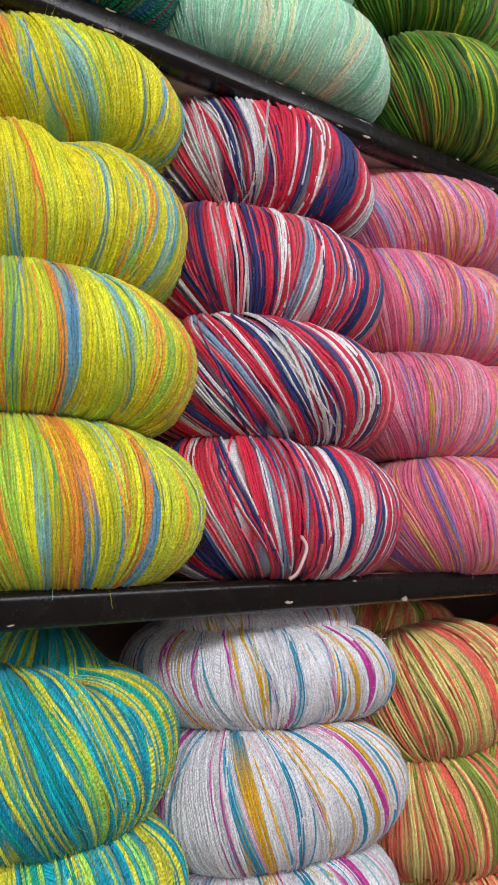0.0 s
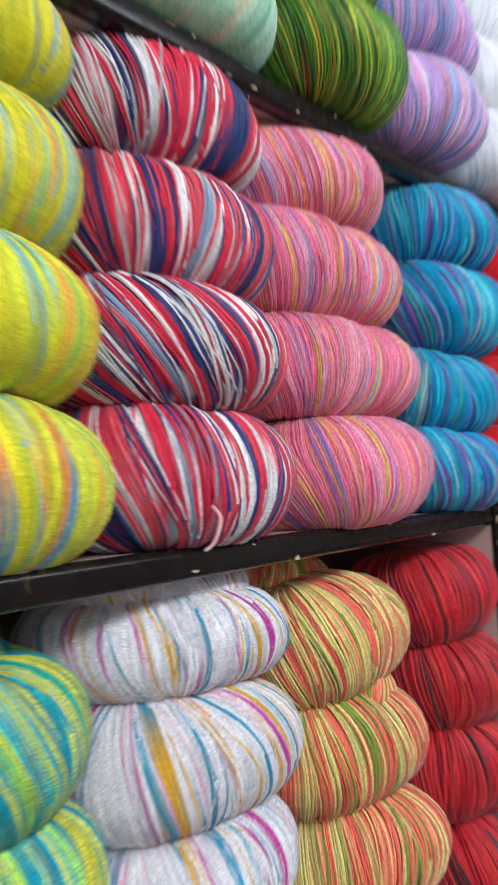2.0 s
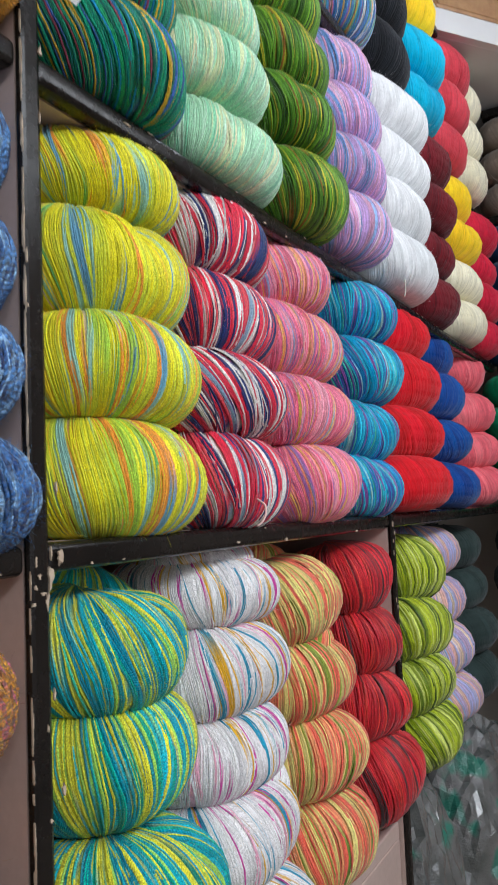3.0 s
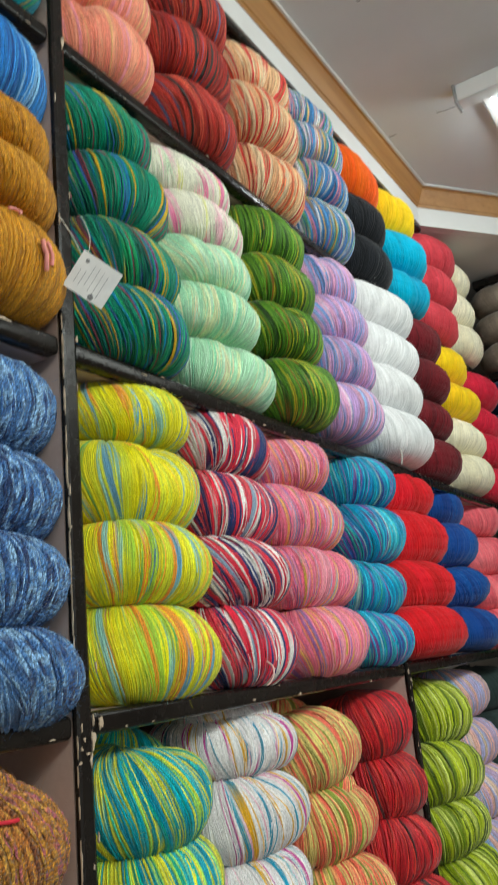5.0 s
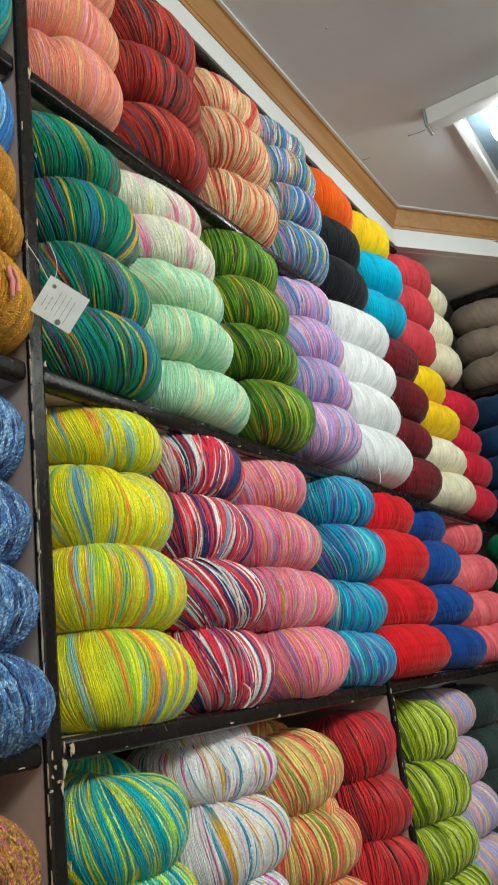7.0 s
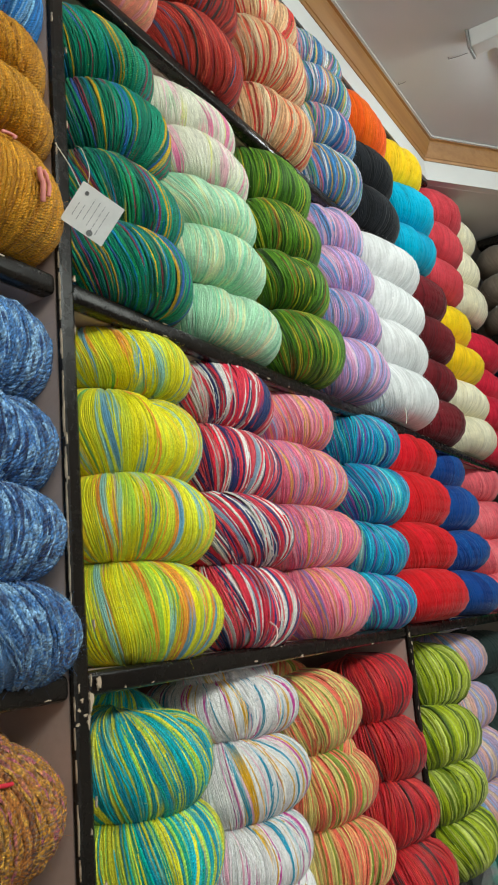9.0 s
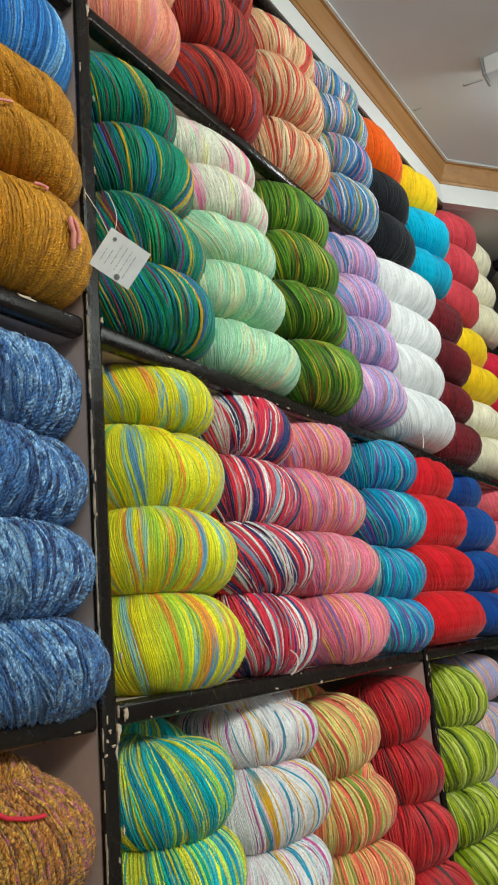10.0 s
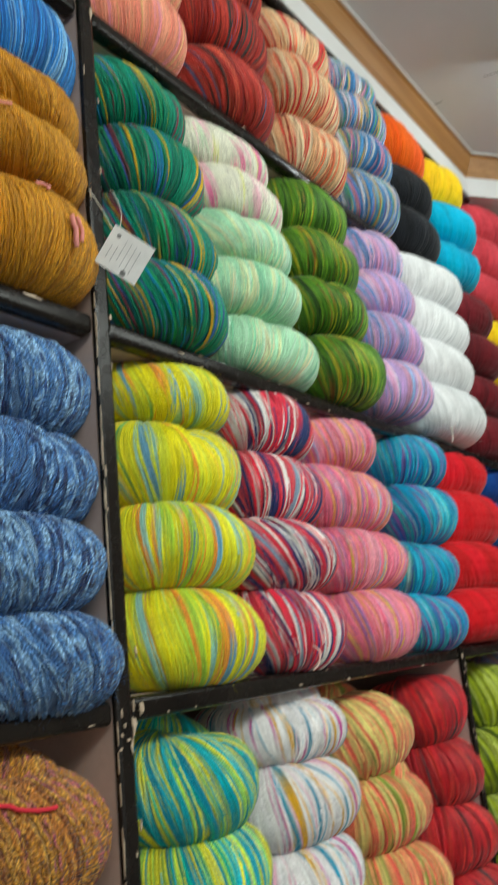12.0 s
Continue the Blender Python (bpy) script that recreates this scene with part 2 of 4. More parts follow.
def swept(profile, line, material, name, label, category):
    """A profile of (out, up) pairs carried along a bent line in plan; out is to the line's right."""
    bm = bmesh.new()
    rows = []
    for k, p in enumerate(line):
        d0 = (line[k] - line[k - 1]).normalized() if k else (line[1] - line[0]).normalized()
        d1 = (line[k + 1] - line[k]).normalized() if k + 1 < len(line) else d0
        n0, n1 = Vector((d0.y, -d0.x)), Vector((d1.y, -d1.x))
        n = (n0 + n1).normalized()
        n /= max(0.3, n.dot(n0))
        rows.append([bm.verts.new((p.x + n.x * o, p.y + n.y * o, z)) for o, z in profile])
    m = len(profile)
    for r0, r1 in zip(rows, rows[1:]):
        for j in range(m):
            bm.faces.new((r0[j], r0[(j + 1) % m], r1[(j + 1) % m], r1[j]))
    bm.faces.new(rows[0]), bm.faces.new(rows[-1][::-1])
    bmesh.ops.recalc_face_normals(bm, faces=bm.faces)
    return tagged(bm_ob(name, bm, material), label, category, kind="structure")


LINE = [Vector((-3.0, 0.0)), CORNER, TURN_END]
swept([(-0.02, 2.496), (0.003, 2.496), (0.0055, 2.502), (0.008, 2.503), (0.0245, 2.538), (0.025, 2.543), (0.030, 2.544), (0.030, 2.5515), (-0.02, 2.5515)],
      LINE, GOLD_WOOD, "trim", "golden varnished wooden crown moulding under the ceiling", "moulding")
swept([(0.030, 2.546), (0.035, 2.546), (0.035, 2.5515), (0.030, 2.5515)], LINE, WHITE_TRIM, "trim", "thin white bead beside the crown moulding", "trim")
swept([(-0.03, 2.440), (0.001, 2.440), (0.001, 2.4955), (-0.03, 2.4955)], LINE, WHITE_TRIM, "trim", "white painted fascia board below the wooden moulding", "trim")
bm = bmesh.new()
low = [bm.verts.new((p[0], p[1], 2.4395)) for p in ((1.2, 0.4), (CORNER.x + 0.01, 0.02), (TURN_END.x, TURN_END.y + 0.03), (2.3, TURN_END.y), (2.3, 0.4))]
top = [bm.verts.new(v.co + Vector((0, 0, 0.05))) for v in low]
bm.faces.new(low), bm.faces.new(top[::-1])
for k in range(5):
    bm.faces.new((low[k], top[k], top[(k + 1) % 5], low[(k + 1) % 5]))
bmesh.ops.recalc_face_normals(bm, faces=bm.faces)
tagged(bm_ob("ceiling", bm, CEILING_PAINT), "lower grey-white ceiling over the corner shelves", "ceiling", kind="structure")

# ---------------------------------------------------------------- shelves along the wall
Z_A, Z_B, Z_C, Z_D = 2.10, 1.70, 1.313, 0.82
X_DIV = (-0.008, 0.826)
unit = tagged(new("shelf_unit"), "black painted wall shelving with chipped edges, full of yarn", "shelving")
BACK = 0.33


def shelf_board(x0, x1, z, parent, t=0.023):
    bm = bmesh.new()
    bm_box(bm, (x0, 0.0205, z - t + 0.002), (x1, BACK, z - 0.0005))
    board = part("shelf", bm, PINK_LAMINATE, parent, "pinkish laminate shelf board")
    bm = bmesh.new()
    bm_box(bm, (x0, 0.0, z - t), (x1, 0.02, z), 0.0065, 4)
    part("front_edge", bm, BLACK, board, "black painted rounded front edge", True)
    return board


SPANS = ((-0.85, -0.0195), (0.0035, 0.8165), (0.8355, 1.80))
for lo, hi in SPANS:
    for z in (Z_A, Z_B, Z_C):
        shelf_board(lo, hi, z, unit)
    if lo < 0.8:
        box_part("shelf", (lo, 0.012, Z_D - 0.026), (hi, BACK, Z_D), PINK_LAMINATE, unit, 0.003, "plain laminate bottom shelf")
shelf_board(-0.85, 1.372, 2.4385, unit, 0.016)
# dividers: black front edge, laminate faces
for x in (-0.865, *X_DIV):
    w = 0.011 if x < 0.1 else 0.009
    low = x > 0.1
    box_part("divider_edge", (x - w, -0.003, 0.0), (x + w, 0.005, Z_C if low else 2.4215), BLACK, unit, 0.0045, "black painted upright edge")
    if low:
        box_part("divider_edge", (x - w, 0.045, Z_C + 0.0005), (x + w, 0.053, 2.4215), BLACK, unit, 0.003, "black painted upright edge")
    box_part("divider_panel", (x - w + 0.0015, 0.0055, 0.0), (x + w - 0.0015, BACK, Z_C - 0.024 if low else 2.4215), PINK_LAMINATE, unit, 0.0, "dull laminated upright panel")
    if low:
        box_part("divider_panel", (x - w + 0.0015, 0.0535, Z_C), (x + w - 0.0015, BACK, 2.4215), PINK_LAMINATE, unit, 0.0, "dull laminated upright panel")
for lo, hi in SPANS:
    box_part("back_panel", (lo, BACK + 0.001, 0.0), (hi, BACK + 0.02, 2.4225), PINK_LAMINATE, unit, 0.0, "pinkish brown back panel")
    if lo < 0.8:
        box_part("base_front", (lo, 0.012, 0.0), (hi, 0.03, Z_D - 0.0262), PINK_LAMINATE, unit, 0.002, "pinkish brown front below the lowest shelf")
# paint chips at the joints, small flakes of bare wood
rng = np.random.default_rng(5)


def flake(x, y, z, sx, sz):
    bm = bmesh.new()
    ring = []
    n = 13
    for k in range(n):
        a = 2 * math.pi * k / n
        r = 0.25 + 0.75 * rng.random()
        ring.append((x + 0.75 * sx * r * math.cos(a), z + 0.9 * sz * r * math.sin(a)))
    f = [bm.verts.new((px, y - 0.0007, pz)) for px, pz in ring]
    b = [bm.verts.new((px, y + 0.001, pz)) for px, pz in ring]
    bm.faces.new(f), bm.faces.new(b[::-1])
    for k in range(n):
        bm.faces.new((f[k], b[k], b[(k + 1) % n], f[(k + 1) % n]))
    bmesh.ops.recalc_face_normals(bm, faces=bm.faces)
    return part("paint_chip", bm, BARE_WOOD, unit, "bare wood where the black paint has chipped off")


for x, y, z, sx, sz in ((0.002, -0.0032, 1.288, 0.006, 0.013), (0.013, -0.0032, 1.302, 0.005, 0.009), (-0.002, -0.0032, 1.27, 0.004, 0.010), (0.010, -0.0032, 1.355, 0.002, 0.008),
                        (0.004, -0.0032, 1.20, 0.002, 0.007), (0.012, -0.0032, 1.13, 0.003, 0.006), (0.002, -0.0032, 1.70, 0.003, 0.006), (-0.002, -0.0032, 2.085, 0.004, 0.012),
                        (0.003, -0.0032, 1.97, 0.002, 0.005), (0.821, -0.0032, 1.296, 0.004, 0.007), (0.828, -0.0032, 1.282, 0.004, 0.008), (0.825, -0.0032, 1.16, 0.002, 0.005),
                        (0.42, -0.0002, 1.293, 0.006, 0.003), (0.30, -0.0002, 1.296, 0.007, 0.002), (-0.10, -0.0002, 1.695, 0.02, 0.003),
                        (0.12, -0.0002, 1.69, 0.010, 0.002), (0.66, -0.0002, 1.292, 0.006, 0.002)):
    flake(x, y, z, sx, sz)

for k in range(44):
    z = (Z_A, Z_B, Z_C)[k % 3]
    x = rng.uniform(-0.2, 1.2)
    if min(abs(x - d) for d in X_DIV) > 0.03:
        top = rng.random() < 0.7
        flake(x, 0.0003, z - 0.004 if top else z - 0.019, rng.uniform(0.002, 0.010), rng.uniform(0.0006, 0.0016))
for k in range(26):
    x = X_DIV[k % 2] + rng.choice([-1, 1]) * (0.0085 if k % 2 == 0 else 0.0055)
    flake(x, -0.0029, rng.uniform(0.9, 2.35 if k % 2 == 0 else 1.28), rng.uniform(0.0006, 0.0018), rng.uniform(0.002, 0.010))

# the joint of the first upright with the middle shelf is chipped bare
for x, z, sx, sz in ((-0.013, 1.300, 0.002, 0.006), (-0.010, 1.289, 0.003, 0.004), (-0.014, 1.281, 0.003, 0.003), (-0.006, 1.276, 0.004, 0.003), (-0.016, 1.269, 0.004, 0.002),
                     (0.003, 1.306, 0.0015, 0.007), (0.001, 1.292, 0.002, 0.006), (-0.012, 1.338, 0.0025, 0.005), (-0.004, 1.178, 0.0015, 0.004), (-0.002, 1.112, 0.002, 0.003)):
    flake(x, -0.0033, z, sx, sz)
# the paint is rubbed through along the corner of the first upright
for k in range(70):
    z = rng.uniform(1.33, 1.72) if k % 3 else rng.uniform(0.9, 1.29)
    flake(-0.0188 + rng.normal(0, 0.0004), -0.0026, z, rng.uniform(0.0004, 0.0009), rng.uniform(0.004, 0.022))

# ---------------------------------------------------------------- yarn hanks
STEPS = 15


def hank_mesh(name, rng, a, b, c, n, width, colours, run=2.5, change=0.4, slant=0.25, pinch=0.35, rise=0.8, fuzz=60, lumps=0.06, droop=0.05, mix_in=0.0, p=2.4, inset=0.25, crown=0.42, sink=0.6, slub_length=0.014, shade=0.14, knobs=0.0, steps=STEPS, flow=None, bleed=0.06):
    """One plump hank end: a body wound with many strands that run over it from below to above.
    a, b, c: half width, depth and height. colours: (r, g, b, weight) rows of the dye.
    flow: the lean of the strands, then where and how hard they are drawn together below and above."""
    seeds = rng.random(12) * 6.28
    crease, notch = (rng.uniform(0.08, 0.20) if rng.random() < 0.65 else 0.0), rng.uniform(-0.5, 0.9)
    a_in, b_in = max(a - c, 0.01), max(b - c, 0.01)

    def surface(u, v):
        """u runs round the front from end to end, v over the bulge from below to above."""
        th = np.clip(u, -0.999, 0.999) * 1.85
        si, co = np.sin(th), np.cos(th)
        px, py = a_in * np.sign(si) * np.abs(si) ** (2 / p), -b_in * np.sign(co) * np.abs(co) ** (2 / p)
        nx, ny = np.sign(si) * np.abs(si) ** (2 - 2 / p) / a_in, -np.sign(co) * np.abs(co) ** (2 - 2 / p) / b_in
        ln = np.sqrt(nx ** 2 + ny ** 2) + 1e-9
        nx, ny = nx / ln, ny / ln
        swell = 1 + lumps * (np.sin(2.6 * th + seeds[0] + v) + 0.7 * np.sin(4.3 * th + seeds[1]) * np.cos(1.7 * v + seeds[2]))
        dent = crease * np.exp(-((th - notch) / 0.17) ** 2) * np.clip(0.35 + 0.9 * np.sin(v), 0, 1)
        swell = swell - dent
        inner = np.clip(np.abs(v) - math.pi / 2, 0, 3) * c
        cv, sv = np.where(inner > 0, 0, np.cos(v)), np.where(inner > 0, np.sign(v), np.sin(v))
        reach = c * cv * swell - inner
        out = np.clip(np.sin(th), 0, 1) ** 2
        tilt = c * 0.08 * np.sin(1.3 * th + seeds[3])
        zz = c * sv * (1 - 0.10 * out * (sv > 0) - 0.7 * dent) + tilt * (1 - 0.5 * (sv < 0)) - c * droop * out + 0.25 * inner * np.sign(v) * 0.3
        pos = np.stack([px + nx * reach, py + ny * reach, zz], -1)
        nor = np.stack([nx * cv, ny * cv, sv + 0 * nx], -1)
        nor /= np.linalg.norm(nor, axis=-1, keepdims=True) + 1e-9
        return pos, nor

    pal = np.array([x[:3] for x in colours])
    wts = np.array([x[3] for x in colours], float)
    wts /= wts.sum()
    # strands
    order = np.sort((np.arange(n) + 0.5 + rng.normal(0, 0.28, n)) / n * 2 - 1)
    vm = rng.uniform(2.1, 2.4)
    t = np.linspace(-1, 1, steps + 1)[None, :]
    pb, pt = rng.uniform(-0.45, 0.35), rng.uniform(-0.5, 0.5)
    kb, kt = pinch * rng.uniform(0.5, 1.5), pinch * rng.uniform(0.0, 0.6)
    lean_all = rng.normal(-0.13, 0.07)
    if flow:
        lean_all, pb, kb, pt, kt = flow
    lean = lean_all + 0.4 * slant * (np.sin(2.2 * order + seeds[4]) + 0.6 * np.sin(4.3 * order + seeds[5])) + rng.normal(0, 0.009, n)
    # locks of strands lie a little across their neighbours
    lock, m = np.zeros(n, int), 0
    k = 0
    while k < n:
        step = 2 + rng.poisson(4)
        lock[k:k + step] = m
        k, m = k + step, m + 1
    lean = (lean + rng.normal(0, 0.16 * slant, m)[lock])[:, None]
    lift = rng.random(m)[lock][:, None, None]
    u0 = order[:, None]
    over = rng.random(n) < 0.03
    lean[over] += rng.normal(0, slant * 0.3, (over.sum(), 1))
    # strands on the near side of the tie are drawn to it, the others run almost straight
    pull = 0.25 + 0.75 / (1 + np.exp((u0 - pb) / 0.12))
    low, high = np.clip(0.55 - t, 0, 1.55) / 1.55, np.clip(t, 0, 1)
    u = u0 + lean * t * (1 - u0 ** 2) + (pb - u0) * pull * kb * low ** 1.6 + (pt - u0) * kt * 0.5 * high ** 2
    wave = 0.010 * np.sin(3 * t + 5 * order[:, None] + seeds[6]) + 0.006 * np.sin(7 * t + 11 * order[:, None] + seeds[7])
    u = np.clip(u + wave + 0.0028 * np.sin(4 * t + rng.uniform(0, 6.28, (n, 1))) + 0.0014 * np.sin(11 * t + rng.uniform(0, 6.28, (n, 1))), -0.99, 0.99)
    v = vm * t + 0 * u
    pos, nor = surface(u, v)
    tan = np.gradient(pos, axis=1)
    tan /= np.linalg.norm(tan, axis=-1, keepdims=True) + 1e-9
    side = np.cross(nor, tan)
    w = width * rng.uniform(0.75, 1.3, (n, 1, 1)) * (1 + 0.10 * rng.normal(0, 1, (n, steps + 1, 1)))
    pos = pos + side * width * 0.13 * rng.normal(0, 1, (n, steps + 1, 1))
    along = np.cumsum(np.linalg.norm(np.diff(pos, axis=1, prepend=pos[:, :1]), axis=-1), 1)
    slub = np.sin(along * 6.283 / slub_length * rng.uniform(0.7, 1.4, (n, 1)) + rng.uniform(0, 6.28, (n, 1)))[..., None]
    if knobs:
        w = w * (1 + knobs * 0.7 * slub)
        pos = pos + side * width * knobs * 0.9 * np.roll(slub, 1, 1) + nor * width * knobs * 0.7 * slub
    layer = (rng.random((n, 1, 1)) * rise + 0.25 * np.sin(2 * t + rng.uniform(0, 6.28, (n, 1)))[..., None] * rise) * width
    layer = layer + lift * rise * 0.5 * width
    layer[over] += 0.4 * width
    mid = pos + nor * (layer + crown * w)
    left, right = pos + nor * (layer - sink * w) - side * w * 0.53, pos + nor * (layer - sink * w) + side * w * 0.53
    verts = np.stack([left, mid, right], 2)
    fib = np.zeros((n, steps + 1, 3, 3))
    fib[..., 0] = np.array([-1.0, 0.0, 1.0])
    fib[..., 1] = along[..., None]
    fib[..., 2] = rng.random((n, 1, 1))
    # dye: runs of neighbouring strands share their colours, which change in places along the length
    first, tone, taper = np.zeros(n, int), np.zeros((n, 5), int), np.zeros((n, 1))
    k = 0
    while k < n:
        m = 1 + rng.poisson(run)
        row = [rng.choice(len(pal), p=wts)]
        for _ in range(4):
            row.append(rng.choice(len(pal), p=wts) if rng.random() < change else row[-1])
        tone[k:k + m] = row
        taper[k:k + m, 0] = (np.abs(np.linspace(-1, 1, m))[:n - k] if m > 1 else 0.0) * rng.uniform(-0.35, 0.35) + rng.uniform(-0.25, 0.25)
        k += m
    stray = rng.random(n) < 0.10
    tone[stray] = rng.choice(len(pal), (stray.sum(), 1), p=wts)
    first = tone[:, 2]
    at = np.clip((t + taper + rng.normal(0, 0.09, (n, 1)) + 1) * 2, 0, 3.999)
    low_k = at.astype(int)
    blend = np.clip((at - low_k - 0.5) / 0.6 + 0.5, 0, 1)[..., None]
    rows_k = np.arange(n)[:, None]
    dye = pal[tone[rows_k, low_k]] * (1 - blend) + pal[tone[rows_k, low_k + 1]] * blend
    near_dye = 0.5 * (np.roll(dye, 1, 0) + np.roll(dye, -1, 0))
    dye = dye * (1 - bleed) + near_dye * bleed
    dye = dye * rng.uniform(1 - shade, 1 + shade, (n, 1, 1)) * (1 + 0.10 * np.sin(6 * t + rng.uniform(0, 6.28, (n, 1)))[..., None])
    if mix_in:
        other = pal[rng.choice(len(pal), n, p=wts)][:, None, :]
        dye = dye + (other - dye) * np.clip(slub * 1.6 + rng.normal(0, 0.3, (n, steps + 1, 1)), 0, 1) * mix_in
    dye3 = np.repeat(dye[:, :, None, :], 3, 2)
    idx = np.arange(n * (steps + 1) * 3).reshape(n, steps + 1, 3)
    f1 = np.stack([idx[:, :-1, 0], idx[:, :-1, 1], idx[:, 1:, 1], idx[:, 1:, 0]], -1).reshape(-1, 4)
    f2 = np.stack([idx[:, :-1, 1], idx[:, :-1, 2], idx[:, 1:, 2], idx[:, 1:, 1]], -1).reshape(-1, 4)
    V, F, D, B = [verts.reshape(-1, 3)], [f1, f2], [dye3.reshape(-1, 3)], [fib.reshape(-1, 3)]
    count = n * (steps + 1) * 3
    # body under the strands
    nu, nv = 38, 24
    gu = np.linspace(-1, 1, nu + 1)[:, None]
    gv = np.linspace(-2.5, 2.5, nv)[None, :]
    bp, bn = surface(gu + 0 * gv, gv + 0 * gu)
    bp = bp - bn * (width * inset + 0.0003)
    bi = np.arange((nu + 1) * nv).reshape(nu + 1, nv) + count
    F.append(np.stack([bi[:-1, :-1], bi[:-1, 1:], bi[1:, 1:], bi[1:, :-1]], -1).reshape(-1, 4))
    ends = [bi[:, 0], bi[:, -1]]
    F.append(np.stack([ends[0][:-1], ends[0][1:], ends[1][1:], ends[1][:-1]], -1))
    V.append(bp.reshape(-1, 3))
    near = np.clip(np.searchsorted(order, gu[:, 0]), 0, n - 1)
    D.append(np.repeat(pal[first][near][:, None, :], nv, 1).reshape(-1, 3))
    bf = np.zeros((nu + 1, nv, 3))
    bf[..., 1] = gv * c + rng.uniform(0, 0.1, (nu + 1, 1))
    B.append(bf.reshape(-1, 3))
    count += (nu + 1) * nv
    # loose fibres standing off the surface
    fuzz *= 7
    if fuzz:
        fu, fv = rng.uniform(-0.97, 0.97, fuzz), rng.uniform(-1.7, 1.7, fuzz)
        sp, sn = surface(fu, fv)
        way = 0.6 * sn + rng.normal(0, 0.8, (fuzz, 3))
        way /= np.linalg.norm(way, axis=-1, keepdims=True)
        curl = rng.normal(0, 1, (fuzz, 3))
        length = rng.uniform(0.0015, 0.006, (fuzz, 1)) * np.where(rng.random((fuzz, 1)) < 0.12, 2.0, 1.0)
        s = np.array([0, 0.5, 1.0])[None, :, None]
        line = sp[:, None] + (way * length)[:, None] * s + (curl * length * 0.45)[:, None] * s ** 2 + sn[:, None] * width * 0.4
        across = np.cross(way, curl)
        across /= np.linalg.norm(across, axis=-1, keepdims=True) + 1e-9
        hair = np.stack([line - across[:, None] * 0.00005, line + across[:, None] * 0.00005], 2)
        hi = np.arange(fuzz * 6).reshape(fuzz, 3, 2) + count
        F.append(np.stack([hi[:, :-1, 0], hi[:, :-1, 1], hi[:, 1:, 1], hi[:, 1:, 0]], -1).reshape(-1, 4))
        V.append(hair.reshape(-1, 3))
        hd = pal[rng.choice(len(pal), fuzz, p=wts)]
        D.append(np.repeat(hd[:, None, :], 6, 1).reshape(-1, 3))
        B.append(np.zeros((fuzz * 6, 3)))
    body = pack(name, [V[1]], [F[2] - len(V[0]), F[3] - len(V[0])], [D[1]], [B[1]])
    wound = [0] + list(range(2, len(V)))
    faces = F[:2] + [f - len(V[1]) for f in F[4:]]
    return body, pack("winding", [V[k] for k in wound], faces, [D[k] for k in wound], [B[k] for k in wound])


def pack(name, V, F, D, B):
    """A mesh from arrays of points, four-sided faces, dye colours and fibre coordinates."""
    V, F, D, B = (np.concatenate(x) for x in (V, F, D, B))
    me = bpy.data.meshes.new(name)
    me.vertices.add(len(V)), me.loops.add(len(F) * 4), me.polygons.add(len(F))
    me.vertices.foreach_set("co", V.ravel().astype(np.float32))
    me.loops.foreach_set("vertex_index", F.ravel().astype(np.int32))
    me.polygons.foreach_set("loop_start", (np.arange(len(F)) * 4).astype(np.int32))
    me.update(calc_edges=True)
    rgba = np.concatenate([np.clip(D, 0, 1), np.ones((len(D), 1))], 1)
    me.attributes.new("dye", "FLOAT_COLOR", "POINT").data.foreach_set("color", rgba.ravel().astype(np.float32))
    me.attributes.new("fibre", "FLOAT_VECTOR", "POINT").data.foreach_set("vector", B.ravel().astype(np.float32))
    me.shade_smooth()
    return me


def dye(*rows):
    """Rows of (red, green, blue, weight); the wool takes the dye a little more strongly than the shade card."""
    out = []
    for code, weight in rows:
        c = srgb(code)
        grey = 0.3 * c[0] + 0.59 * c[1] + 0.11 * c[2]
        out.append((*(min(0.95, max(0.004, grey + 1.08 * (x - grey))) for x in c), weight))
    return out


